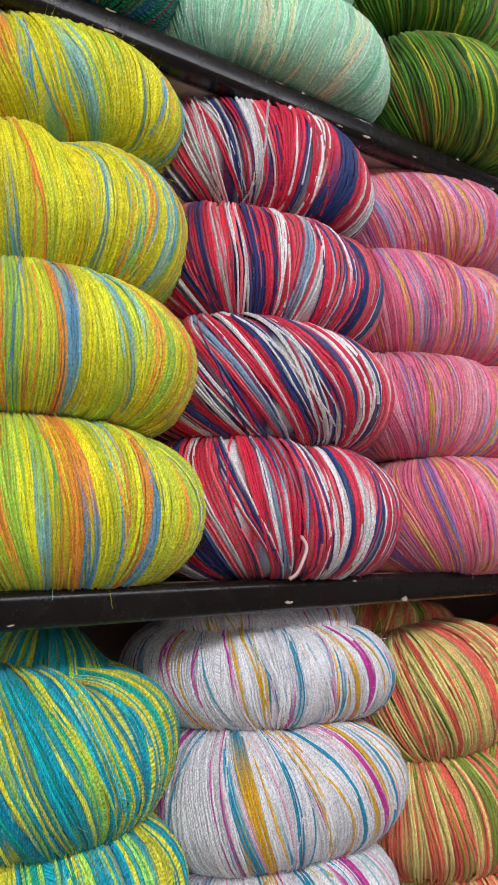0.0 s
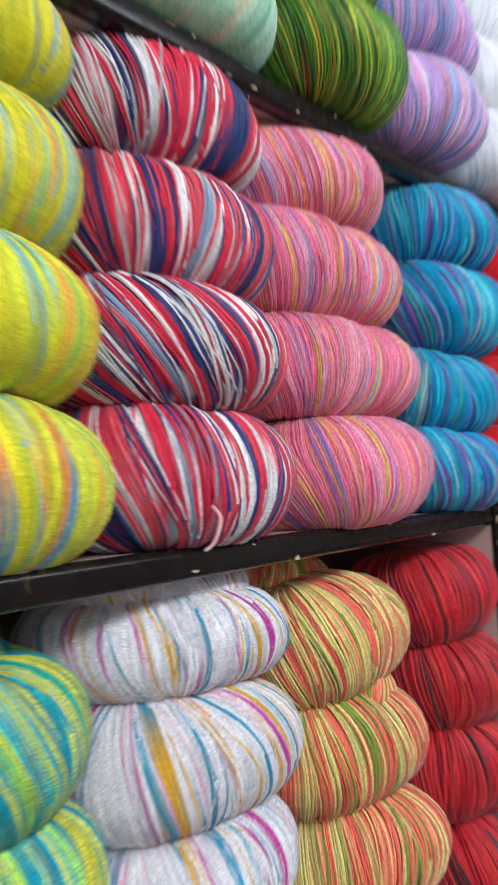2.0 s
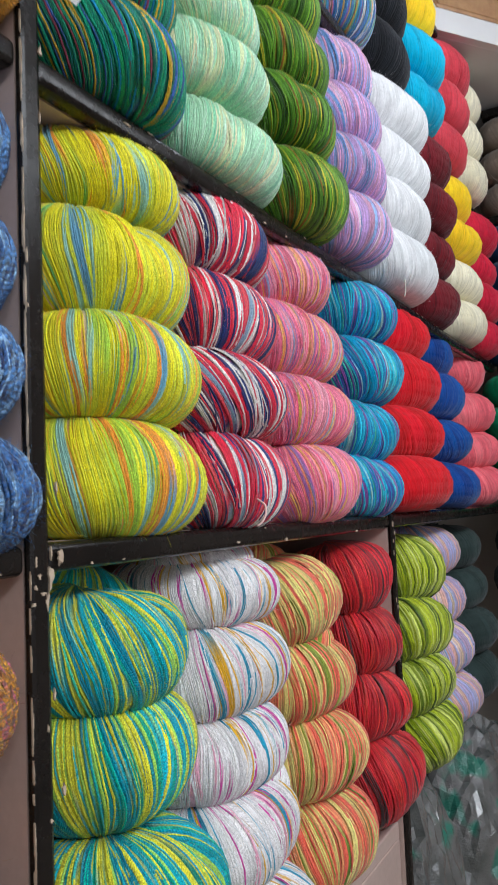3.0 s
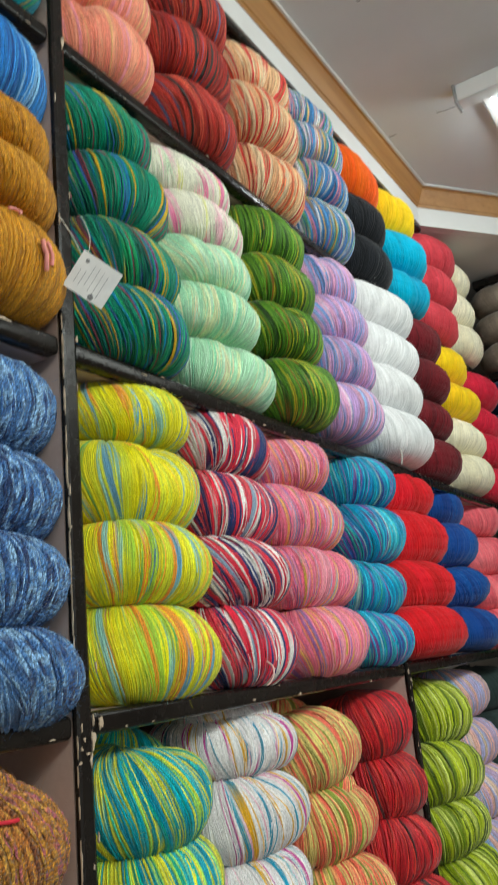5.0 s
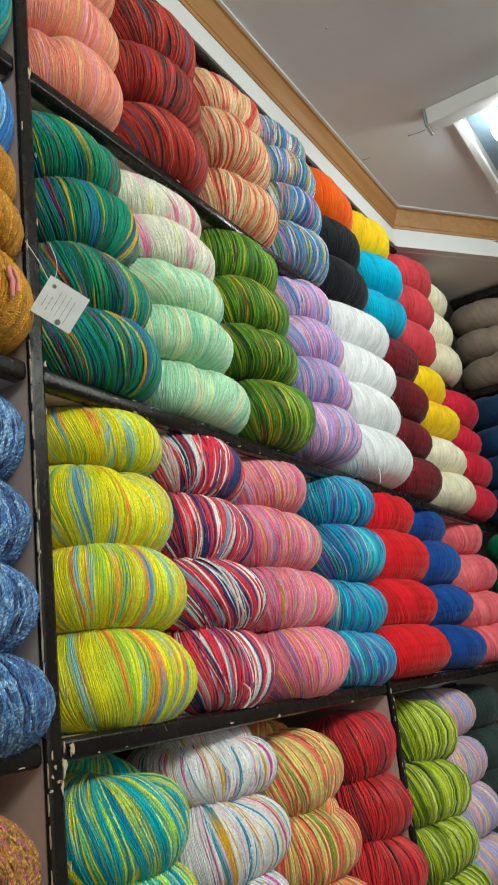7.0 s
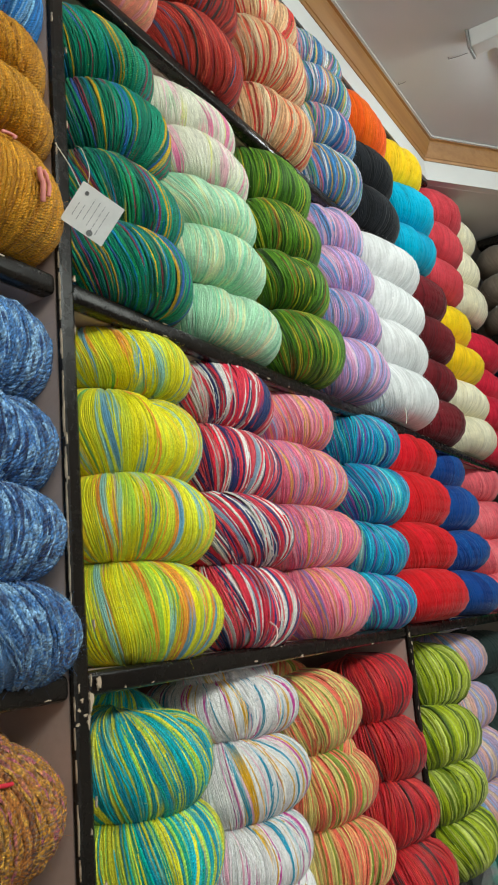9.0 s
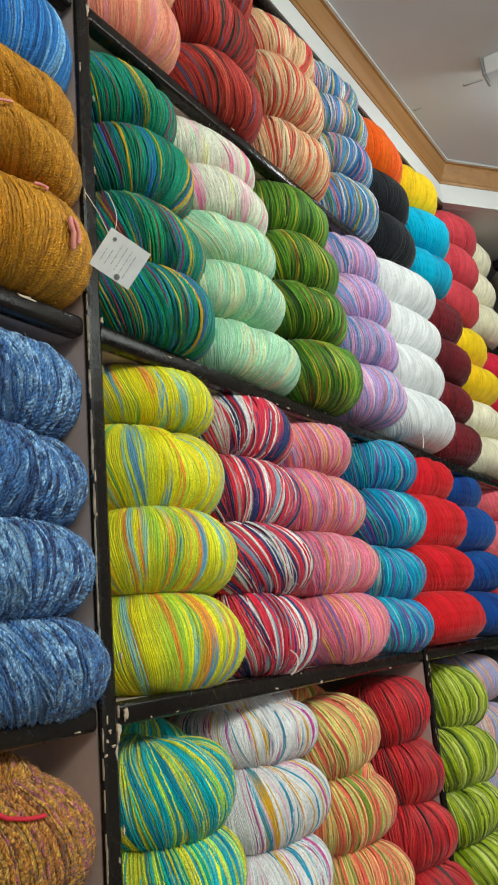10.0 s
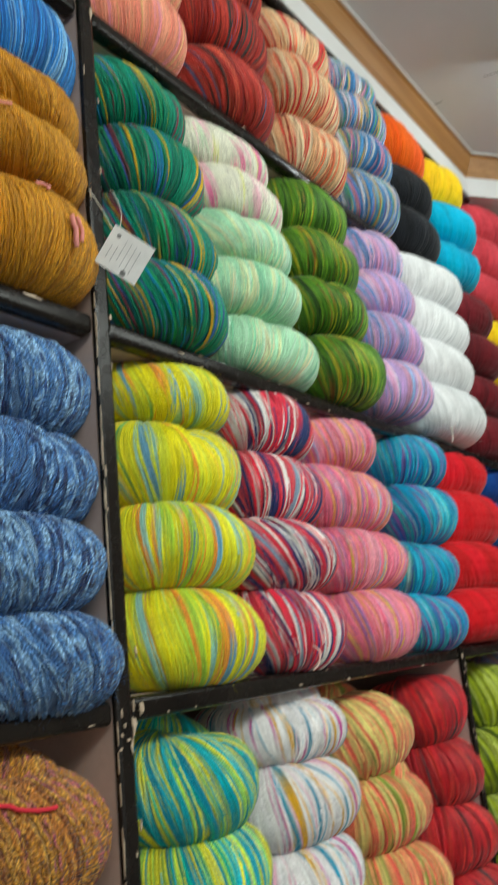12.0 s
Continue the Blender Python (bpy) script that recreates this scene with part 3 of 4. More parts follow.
# colourways: dye, strand count, strand width, run, change, slant, pinch, material, label
WAYS = {
    "yellow": (dye(("ebe23c", 7), ("dce250", 2.8), ("eed444", 1.2), ("f0a048", 1.1), ("98c6b8", 1.1), ("74aac6", 1.0), ("b8da58", 1.6), ("74be6c", 0.7)), 150, 0.0018, 2.4, 0.5, 0.22, 0.24, YARN, "bright yellow hank of yarn streaked with orange, green and blue"),
    "flag": (dye(("d8344c", 4.8), ("e8e3df", 2.7), ("22346c", 2.8), ("e8606a", 1.3), ("8fa6bd", 0.4), ("6a2444", 0.6)), 150, 0.0020, 0.9, 0.14, 0.34, 0.18, YARN, "red, white and navy striped hank of yarn"),
    "pink": (dye(("f0809a", 5), ("f6a4b4", 3), ("e46a86", 2), ("a877b4", 1.2), ("a0b0d4", 1.0), ("e4c060", 1.0), ("f0a07c", 1.0)), 150, 0.0018, 0.9, 0.4, 0.28, 0.35, YARN, "pink hank of yarn flecked with yellow, violet and pale blue"),
    "turquoise": (dye(("2aa2c8", 4), ("1e86bc", 3), ("48c4d8", 2.4), ("4a5cb0", 1.4), ("8a5aa4", 1.2), ("58c4a8", 0.8), ("a8d0cc", 0.5)), 150, 0.0023, 0.2, 0.35, 0.3, 0.3, YARN, "turquoise hank of yarn with violet and green threads"),
    "red": (dye(("d01a2c", 5), ("dc2634", 3), ("bf1526", 1.5)), 95, 0.0034, 3, 0.1, 0.2, 0.2, SHINY, "plain bright red hank of yarn"),
    "royal": (dye(("0f4690", 5), ("14549f", 3), ("0c3a80", 2)), 95, 0.0034, 3, 0.1, 0.25, 0.3, SHINY, "plain royal blue hank of yarn"),
    "coral": (dye(("e8707a", 5), ("ee8087", 3), ("de646f", 2)), 95, 0.0034, 3, 0.1, 0.2, 0.2, SHINY, "plain coral pink hank of yarn"),
    "emerald": (dye(("16a070", 5), ("12905f", 3)), 95, 0.0034, 3, 0.1, 0.2, 0.2, SHINY, "plain emerald green hank of yarn"),
    "teal_multi": (dye(("0f8a6c", 6), ("159674", 3), ("0a685c", 2.2), ("1a80b0", 0.9), ("3f62ae", 1.1), ("d8b03a", 1.3), ("8e3f52", 1.1), ("2f9a62", 1.0)), 150, 0.0022, 0.08, 0.4, 0.24, 0.3, PLIED, "deep teal hank of yarn with yellow, blue and plum threads"),
    "blossom": (dye(("f0eedc", 8), ("f4c6d0", 1.4), ("f28cb4", 1.0), ("ebeaa4", 1.2), ("dcecd0", 1.6)), 150, 0.0018, 4, 0.6, 0.2, 0.2, YARN, "cream hank of yarn with pink and lemon patches"),
    "mint": (dye(("b6e4c0", 5), ("cdeed2", 3), ("dfeabc", 1.6), ("98d8b2", 1.4), ("eae6c0", 0.9)), 190, 0.0017, 2, 0.5, 0.25, 0.4, YARN, "pale mint green hank of yarn"),
    "moss": (dye(("5a8a2c", 4), ("7aa83a", 3), ("3c6420", 2.6), ("c4bc44", 1.4), ("9a6a2c", 0.5), ("2c4a1c", 1.2)), 150, 0.0022, 0.1, 0.3, 0.25, 0.35, YARN, "moss green hank of yarn with olive threads"),
    "lavender": (dye(("cba8dc", 4), ("ebb4d6", 3), ("9cb8e6", 1.8), ("7aa4da", 0.9), ("f4cce0", 1.4)), 150, 0.0023, 1.2, 0.45, 0.25, 0.3, YARN, "lavender hank of yarn with blue and pink streaks"),
    "white": (dye(("eeeff0", 5), ("e6e8e9", 3)), 95, 0.0036, 4, 0.1, 0.15, 0.2, SHINY, "plain white hank of yarn"),
    "maroon": (dye(("681820", 5), ("741d27", 3), ("58131b", 2)), 95, 0.0034, 3, 0.1, 0.2, 0.2, SHINY, "plain maroon hank of yarn"),
    "lemon": (dye(("f5cf12", 5), ("eec40e", 3)), 85, 0.0036, 3, 0.1, 0.2, 0.2, SHINY, "plain sunny yellow hank of yarn"),
    "cream": (dye(("efe9cf", 5), ("e6dfc2", 3)), 85, 0.0036, 3, 0.1, 0.15, 0.2, SHINY, "plain cream hank of yarn"),
    "crimson_plain": (dye(("cc2f45", 5), ("bf283e", 3)), 85, 0.0036, 3, 0.1, 0.2, 0.2, SHINY, "plain crimson hank of yarn"),
    "salmon": (dye(("f09a80", 6), ("ee8f7c", 3), ("f3a98c", 2), ("f2a0ac", 1.8), ("f3c28c", 1.5)), 150, 0.0017, 1.5, 0.4, 0.2, 0.25, YARN, "salmon orange hank of yarn shading to pink"),
    "rust": (dye(("b23a34", 5), ("c4483c", 3), ("8a2a30", 1.5), ("3a3a38", 1.7), ("5a6a90", 0.5), ("d0604c", 1.4)), 150, 0.0023, 0.25, 0.2, 0.24, 0.3, PLIED, "dark red hank of yarn with grey and blue threads"),
    "peach": (dye(("f0c096", 4), ("f4d8b4", 3), ("dc4a48", 2.4), ("e8805e", 2)), 150, 0.0023, 1.4, 0.35, 0.25, 0.35, YARN, "peach and red striped hank of yarn"),
    "jeans": (dye(("5c98cc", 3.4), ("3f7cb8", 1.8), ("e8ecf0", 2.4), ("e09ca8", 1.7), ("6ab08a", 1.3), ("9a78b8", 1.0), ("e4c078", 1.0)), 150, 0.0024, 0.3, 0.45, 0.3, 0.3, YARN, "blue multicoloured hank of yarn"),
    "black": (dye(("14161b", 5), ("1b1e24", 3)), 95, 0.0034, 3, 0.1, 0.2, 0.2, SHINY, "plain black hank of yarn"),
    "orange": (dye(("f4702c", 5), ("ee6424", 3)), 85, 0.0036, 3, 0.1, 0.2, 0.2, SHINY, "plain bright orange hank of yarn"),
    "cyan": (dye(("16b2d4", 5), ("12a2c6", 3)), 85, 0.0036, 3, 0.1, 0.2, 0.2, SHINY, "plain cyan blue hank of yarn"),
    "soft_red": (dye(("cc4a54", 5), ("c2424c", 3)), 85, 0.0036, 3, 0.1, 0.2, 0.2, SHINY, "plain soft red hank of yarn"),
    "taupe": (dye(("8f8276", 5), ("85786c", 3)), 85, 0.0036, 3, 0.1, 0.2, 0.2, SHINY, "plain taupe brown hank of yarn"),
    "apricot": (dye(("ef9468", 5), ("e8885c", 3)), 95, 0.003, 3, 0.1, 0.2, 0.3, SHINY, "apricot orange hank of yarn"),
    "navy": (dye(("123c62", 5), ("0f3354", 3)), 85, 0.0036, 3, 0.1, 0.2, 0.2, SHINY, "plain dark blue hank of yarn"),
    "lagoon": (dye(("18b0c0", 4), ("1598b0", 2.2), ("24c0a8", 2), ("ece654", 4), ("b4e068", 1.8), ("149484", 0.8)), 150, 0.0023, 0.7, 0.25, 0.24, 0.25, PLIED, "teal and yellow striped hank of yarn"),
    "snow": (dye(("f2efee", 9), ("eae6e7", 4), ("1097b8", 1.5), ("c63a98", 1.1), ("e6b41c", 1.1), ("eab0c4", 0.8), ("8fc3cc", 0.5)), 150, 0.0017, 1.2, 0.5, 0.34, 0.2, YARN, "white hank of yarn with magenta, teal and yellow streaks"),
    "orchard": (dye(("f07460", 5), ("f2a274", 2), ("ead98c", 3.2), ("90a244", 1.0), ("62822e", 0.5)), 150, 0.0021, 0.8, 0.25, 0.28, 0.3, YARN, "orange and olive green striped hank of yarn"),
    "crimson": (dye(("c83038", 6), ("d4443f", 3), ("a02430", 2.4), ("523436", 1.5)), 150, 0.0029, 0.35, 0.25, 0.24, 0.3, YARN, "crimson hank of yarn with dark threads"),
    "lime": (dye(("b4c23c", 4), ("90a42e", 2.5), ("d4de7c", 2.8), ("667e24", 1.8), ("40561a", 1.3)), 150, 0.0029, 0.5, 0.3, 0.28, 0.35, YARN, "lime green variegated hank of yarn"),
    "pastel": (dye(("cdb2d2", 4), ("b4b4dc", 2.5), ("efc0b4", 2), ("e8cfb8", 1.2), ("9ab4da", 1.6)), 130, 0.0025, 3, 0.3, 0.2, 0.3, YARN, "pastel lilac, peach and blue hank of yarn"),
    "charcoal": (dye(("2c3a38", 5), ("354442", 3)), 95, 0.0034, 3, 0.1, 0.2, 0.3, SHINY, "dark grey green hank of yarn"),
    "denim_tweed": (dye(("5886be", 4), ("3e6aa6", 3), ("98bee2", 3), ("1e3464", 2.4)), 150, 0.0029, 0.2, 0.6, 0.30, 0.20, BOUCLE, "thick denim blue tweed hank of yarn"),
    "sky": (dye(("2f78c2", 4), ("4490d6", 3), ("86b8e4", 1.8), ("24569c", 2)), 150, 0.0021, 0.5, 0.35, 0.24, 0.3, PLIED, "shaded sky blue hank of yarn"),
    "gold": (dye(("c08428", 5), ("cc9438", 4), ("a87024", 1.2)), 150, 0.0025, 0.1, 0.3, 0.14, 0.12, PLIED, "golden brown hank of yarn"),
    "copper": (dye(("c48a36", 5), ("ac6c30", 3), ("b86270", 2), ("d8a450", 2), ("7a4426", 1.5)), 150, 0.0031, 0.2, 0.5, 0.16, 0.14, BOUCLE, "thick copper and rose hank of yarn"),
    "aqua": (dye(("1c92a2", 4), ("177f96", 3), ("d6cc7a", 1.2), ("38a87c", 1.5)), 140, 0.0023, 1.4, 0.3, 0.22, 0.3, YARN, "aqua hank of yarn with yellow threads"),
}
made_meshes = {}
tally = [0]


def hank(way, x, y, z, a, b, c, rz=-10.0, rx=0.0, ry=0.0, group="", own=True, fuzz=60, droop=0.05, flow=None):
    """One hank with its middle at x, y, z. own: a mesh of its own, else one of three shared ones."""
    colours, n, width, run, change, slant, pinch, material, label = WAYS[way]
    tally[0] += 1
    far = x > 0.95
    soft = way in ("yellow", "pink", "snow", "mint", "blossom", "salmon", "lavender", "pastel", "gold", "sky", "lagoon") or material is BOUCLE
    if material is SHINY:
        n = int(n * 1.15)
    else:
        width *= 0.8
        n = int(2.75 * a / (width * (0.88 if soft else 0.98)))
    thick = material is BOUCLE or way == "gold"
    steps = 12 if far else 44 if thick else 22
    key = (way, tally[0] % 3)
    if own or key not in made_meshes:
        size = (a, b, c) if own else (0.12, 0.09, 0.052)
        pair = hank_mesh("yarn_hank", np.random.default_rng(100 + tally[0]), *size, n, width, colours, run, change, slant, pinch, fuzz=int(fuzz * (1.6 if soft else 0.8)) if own else fuzz // 2,
                         steps=steps, mix_in=0.9 if material is BOUCLE else 0.0, slub_length=0.030 if way == "denim_tweed" else 0.020 if way == "copper" else 0.013, shade=0.04 if material is SHINY else 0.12 if way in ("snow", "mint", "salmon", "blossom") else 0.18 if way in ("yellow", "gold") else 0.30, knobs=0.36 if material is BOUCLE else 0.30 if thick else 0.04, inset=0.0 if material is SHINY else 0.15 if soft else 0.7, rise=0.15 if material is SHINY else 0.5 if soft else 0.8, crown=0.3 if material is SHINY else 0.5 if soft else 0.62, sink=0.3 if material is SHINY else 0.45, droop=droop, flow=flow)
        for me in pair:
            me.materials.append(material)
        if not own:
            made_meshes[key] = pair
    else:
        pair = made_meshes[key]
    scale = (1, 1, 1) if own else (a / 0.12, b / 0.09, c / 0.052)
    ob = new("yarn_hank", pair[0])
    ob.matrix_world = pose(x, y, z, rx, ry, rz) @ Matrix.Diagonal((*scale, 1))
    wound = new("winding", pair[1])
    wound.parent = ob
    tagged(wound, kind="stuff")
    return tagged(ob, label, "yarn", group)


jit = np.random.default_rng(21)


def stack(way, xr, levels, front=-0.030, a=0.112, b=0.095, group="", own=True, fuzz=60, shift=0.092, rz=-10.0, outs=None, slide=(0, 0, 0, 0, 0), nudge=None, flows=None):
    """A column of hanks. xr: where its right-hand rounding ends; levels: heights of the joints from the shelf upwards;
    nudge: how far each hank lies out of line, in millimetres."""
    made = []
    for k, (z0, z1) in enumerate(zip(levels, levels[1:])):
        c = (z1 - z0) / 2 * 1.04
        sh, wide, turn = a - 0.022, 1.0, rz * 0.6
        x = xr - sh + slide[k] + jit.normal(0, 0.003)
        y = front - 0.008 + b + jit.normal(0, 0.004)
        dx, dy, dz = nudge[k] if nudge else (0, 0, 0)
        w = way[k] if isinstance(way, (list, tuple)) else way
        yk = y + (outs[k] if outs else (0.0, 0.009, 0.020, 0.034, 0.042)[k] * (1.1 if xr > 0.6 else 0.7))
        made.append(hank(w, x + dx / 1000, yk + dy / 1000, (z0 + z1) / 2 + dz / 1000, a * wide * jit.uniform(0.97, 1.04), b, c, turn + jit.normal(0, 2.5), jit.normal(0, 2), jit.normal(0, 1.5), group, own, fuzz, 0.05 if k else 0.0, flows[k] if flows else None))
    return made


def even(z0, z1, n):
    return [z0 + (z1 - z0) * k / n for k in range(n + 1)]


yellows = stack("yellow", 0.214, [1.314, 1.420, 1.510, 1.612, 1.680], group="yellow hanks", fuzz=160, a=0.106, nudge=((8, -1, -2), (6, 3, -2), (10, 2, -2), (12, -2, 0)), flows=((-0.14, 0.1, 0.15, 0, 0), (-0.05, -0.35, 0.55, -0.3, 0.5), (-0.05, -0.1, 0.4, -0.35, 1.2), (-0.16, 0.3, 0.2, -0.2, 0.2)))
flags = stack("flag", 0.408, [1.314, 1.415, 1.503, 1.597, 1.682], group="striped hanks", fuzz=160, nudge=((8, 0, -2), (0, 2, 0), (2, 0, 0), (4, -5, 0)), flows=((-0.15, 0.25, 0.35, 0, 0), (-0.26, 0.4, 0.25, 0, 0), (-0.04, -0.05, 0.7, 0.1, 0.1), (-0.14, 0.2, 0.2, 0, 0.1)))
stack("pink", 0.640, [1.314, 1.413, 1.502, 1.598, 1.686], group="pink hanks", fuzz=160, a=0.125, shift=0.10, nudge=((6, -2, -2), (-15, 2, 1), (-12, -7, 6), (-14, -8, 3)), flows=((-0.05, -0.05, 0.75, 0, 0.1), (-0.06, -0.2, 0.45, 0, 0.1), (-0.02, 0, 0.15, -0.2, 0.35), (-0.2, 0.4, 0.2, 0, 0)))
turqs = stack("turquoise", 0.855, [1.314, 1.405, 1.496, 1.596, 1.686], group="turquoise hanks", fuzz=90, a=0.118, front=-0.022, outs=[0, 0.002, 0.004, 0.008], nudge=((-14, -1, 1), (-10, -1, 0), (9, -14, 2), (10, -13, 3)))
stack("red", 1.125, [1.314, 1.405, 1.494, 1.602, 1.692], group="red hanks", a=0.158, shift=0.12, front=-0.04, fuzz=30, nudge=((-16, -5, 0), (-26, 1, 4), (-9, -11, 5), (-14, -7, 3)))
stack("royal", 1.425, [1.314, 1.408, 1.498, 1.598, 1.698], group="royal blue hanks", own=False, a=0.135, shift=0.12, nudge=((-2, 1, 3), (-12, 3, 4), (-18, -1, 8), (-34, 1, 10)))
stack("coral", 1.70, [1.314, 1.408, 1.50, 1.60, 1.70], group="coral hanks", own=False, a=0.135, shift=0.12)

teals = stack("teal_multi", 0.206, [1.702, 1.797, 1.888, 1.982, 2.066], group="teal hanks", fuzz=110, a=0.105, nudge=((-2, -4, 2), (3, 3, 0), (-5, -4, 2), (-34, -1, 2)), flows=((-0.1, 0.3, 0.3, 0, 0), (-0.12, 0.4, 0.3, -0.3, 0.4), (-0.05, 0.2, 0.1, 0, 0), (-0.2, 0.2, 0.2, -0.3, 0.4)))
stack(["mint", "mint", "mint", "blossom", "blossom"], 0.432, [1.702, 1.779, 1.853, 1.925, 1.995, 2.062], group="mint hanks", fuzz=110, a=0.118, shift=0.097, nudge=((-12, 9, 4), (-42, -8, 8), (-44, -13, 10), (-33, -8, 7), (-68, -5, 7)))
stack("moss", 0.649, [1.702, 1.809, 1.892, 1.983, 2.072], group="moss green hanks", fuzz=110, a=0.115, nudge=((-20, -13, 6), (-42, -12, 10), (-36, -17, 12), (-43, -18, 12)))
stack("lavender", 0.861, [1.702, 1.80, 1.886, 1.975, 2.064], group="lavender hanks", fuzz=70, a=0.115, nudge=((-60, -12, 13), (-48, -22, 15), (-48, -24, 15), (-36, -32, 16)))
whites = stack("white", 1.072, [1.702, 1.800, 1.892, 1.985, 2.076], outs=[0, 0, 0, 0, 0], group="white hanks", a=0.158, shift=0.12, front=-0.045, fuzz=260, nudge=((-24, -6, 3), (-36, -2, 5), (-22, -1, 4), (-34, 4, 4)))
stack("maroon", 1.305, [1.702, 1.797, 1.888, 1.98, 2.074], outs=[0, 0, 0, 0, 0], front=-0.04, group="maroon hanks", own=False, a=0.12, shift=0.11, nudge=((-12, 8, -1), (-28, 1, 4), (-30, -5, 6), (-52, 4, 6)))
stack(["cream", "cream", "lemon", "lemon"], 1.57, [1.702, 1.797, 1.888, 1.98, 2.074], outs=[0, 0, 0, 0, 0], group="cream and yellow hanks", own=False, a=0.135, shift=0.12, front=-0.04, nudge=((2, 0, 0), (-18, 0, 4), (-42, 5, 5), (-68, 10, 6)))
stack("crimson_plain", 1.765, even(1.702, 2.074, 4), outs=[0, 0, 0, 0, 0], front=-0.04, group="crimson hanks", own=False, a=0.12, shift=0.11)

stack("salmon", 0.172, [2.102, 2.205, 2.30, 2.39], group="salmon hanks", fuzz=90, a=0.108, shift=0.086, nudge=((6, 10, -3), (5, 2, -1), (14, -2, 0)))
stack("rust", 0.385, [2.102, 2.203, 2.295, 2.385], group="dark red hanks", fuzz=80, nudge=((0, 5, -1), (-17, -6, 3), (-13, -12, 4)))
stack("peach", 0.632, [2.102, 2.212, 2.312, 2.40], group="peach hanks", fuzz=80, a=0.12, shift=0.1, nudge=((-10, 0, 1), (-14, -20, 7), (-33, -23, 8)))
stack("jeans", 0.841, [2.102, 2.202, 2.272, 2.345, 2.415], group="blue multicoloured hanks", fuzz=60, nudge=((-8, -5, 3), (-18, -9, 5), (-42, -22, 10), (-46, -28, 12)))
stack(["black", "black", "orange"], 1.035, [2.102, 2.20, 2.30, 2.42], outs=[0, 0, 0, 0, 0], front=-0.04, group="top shelf plain hanks", fuzz=30, a=0.135, shift=0.105, nudge=((-15, 4, 1), (-16, 6, 0), (-10, 9, -1)))
stack(["cyan", "cyan", "lemon"], 1.262, [2.102, 2.205, 2.305, 2.42], outs=[0, 0, 0, 0, 0], front=-0.045, group="top shelf plain hanks", own=False, a=0.13, shift=0.115, nudge=((-27, 8, 0), (-18, 7, 0), (-26, 14, 0)))
stack("soft_red", 1.53, even(2.102, 2.418, 3), outs=[0, 0, 0, 0, 0], front=-0.045, group="top shelf plain hanks", own=False, a=0.13, shift=0.118, nudge=((-48, 8, 3), (-24, 10, 0), (0, 3, 0)))
stack("cream", 1.735, even(2.102, 2.412, 3), outs=[0, 0, 0, 0, 0], front=-0.04, group="top shelf plain hanks", own=False, a=0.12, shift=0.115, nudge=((-28, 1, 3), (-44, 5, 3), (-42, 5, 3)))

stack("lagoon", 0.206, [0.822, 0.945, 1.055, 1.165, 1.268], front=-0.012, group="teal and yellow hanks", fuzz=120, outs=[-0.03, -0.018, -0.006, 0.01, 0.02], a=0.100, shift=0.090, nudge=((0, 0, 0), (0, 0, 0), (8, 8, 8), (6, -4, -4)), flows=((-0.1, 0, 0.2, 0, 0), (-0.1, 0, 0.2, 0, 0), (-0.08, 0.2, 0.3, -0.1, 0.3), (-0.12, 0.45, 0.35, 0.0, 0.0)))
stack("snow", 0.418, [0.822, 0.935, 1.032, 1.112, 1.208, 1.278], front=-0.004, group="white streaked hanks", fuzz=160, outs=[-0.03, -0.018, -0.006, 0.01, 0.02], nudge=((0, 0, 0), (-20, 2, -1), (-8, 0, 1), (10, -9, -4), (15, -6, -2)), flows=((-0.1, 0, 0.2, 0, 0), (-0.1, 0.1, 0.2, 0, 0), (-0.06, 0, 0.1, 0, 0), (-0.2, 0.2, 0.15, -0.3, 0.3), (-0.06, 0.45, 0.2, 0.2, 0.1)))
stack("orchard", 0.632, [0.822, 0.945, 1.050, 1.152, 1.262], front=-0.005, group="orange and olive hanks", fuzz=120, outs=[-0.03, -0.018, -0.006, 0.01, 0.02], nudge=((12, 6, 5), (4, 4, 5), (-6, 0, 5), (-10, -4, -4)), flows=((-0.1, 0, 0.2, 0, 0), (-0.05, 0.1, 0.2, 0, 0), (0.0, 0, 0.1, 0, 0.1), (-0.2, 0.05, 0.55, 0, 0)))
stack("crimson", 0.865, [0.822, 0.955, 1.058, 1.160, 1.262], front=0.0, group="crimson striped hanks", fuzz=80, outs=[-0.03, -0.018, -0.006, 0.01, 0.02], a=0.112, shift=0.150, nudge=((4, 7, 9), (-8, 11, 13), (-4, 4, 10), (-16, -4, 0)))
stack("lime", 1.20, [0.848, 0.945, 1.035, 1.14, 1.262], front=0.01, group="lime hanks", fuzz=50, outs=[-0.03, -0.018, -0.006, 0.01, 0.02], a=0.13, shift=0.118, nudge=((-44, -3, -2), (-50, -3, 0), (-34, -12, -1), (14, -20, 0)))
stack("pastel", 1.42, even(0.85, 1.27, 4), front=0.0, group="pastel hanks", own=False, a=0.13, shift=0.118)
stack("charcoal", 1.69, even(0.85, 1.265, 4), front=0.0, group="dark hanks", own=False, a=0.13, shift=0.118)

# bay beside the first upright
stack("denim_tweed", -0.030, [1.314, 1.402, 1.486, 1.578, 1.668], group="denim blue hanks", fuzz=320, a=0.115, shift=0.105, front=-0.03, slide=(0.004, -0.014, -0.004, 0.0), nudge=((14, -2, -5), (5, 1, -2), (14, 3, -4), (17, 2, -3)))
golds = stack(["gold", "gold", "gold", "sky"], -0.026, [1.702, 1.808, 1.878, 1.945, 2.06], group="golden brown hanks", fuzz=110, a=0.115, shift=0.105, nudge=((-2, -4, 3), (-4, -20, 8), (-5, -13, 5), (0, -6, 2)))
stack("aqua", -0.03, even(2.102, 2.40, 3), group="aqua hanks", a=0.115, shift=0.105)
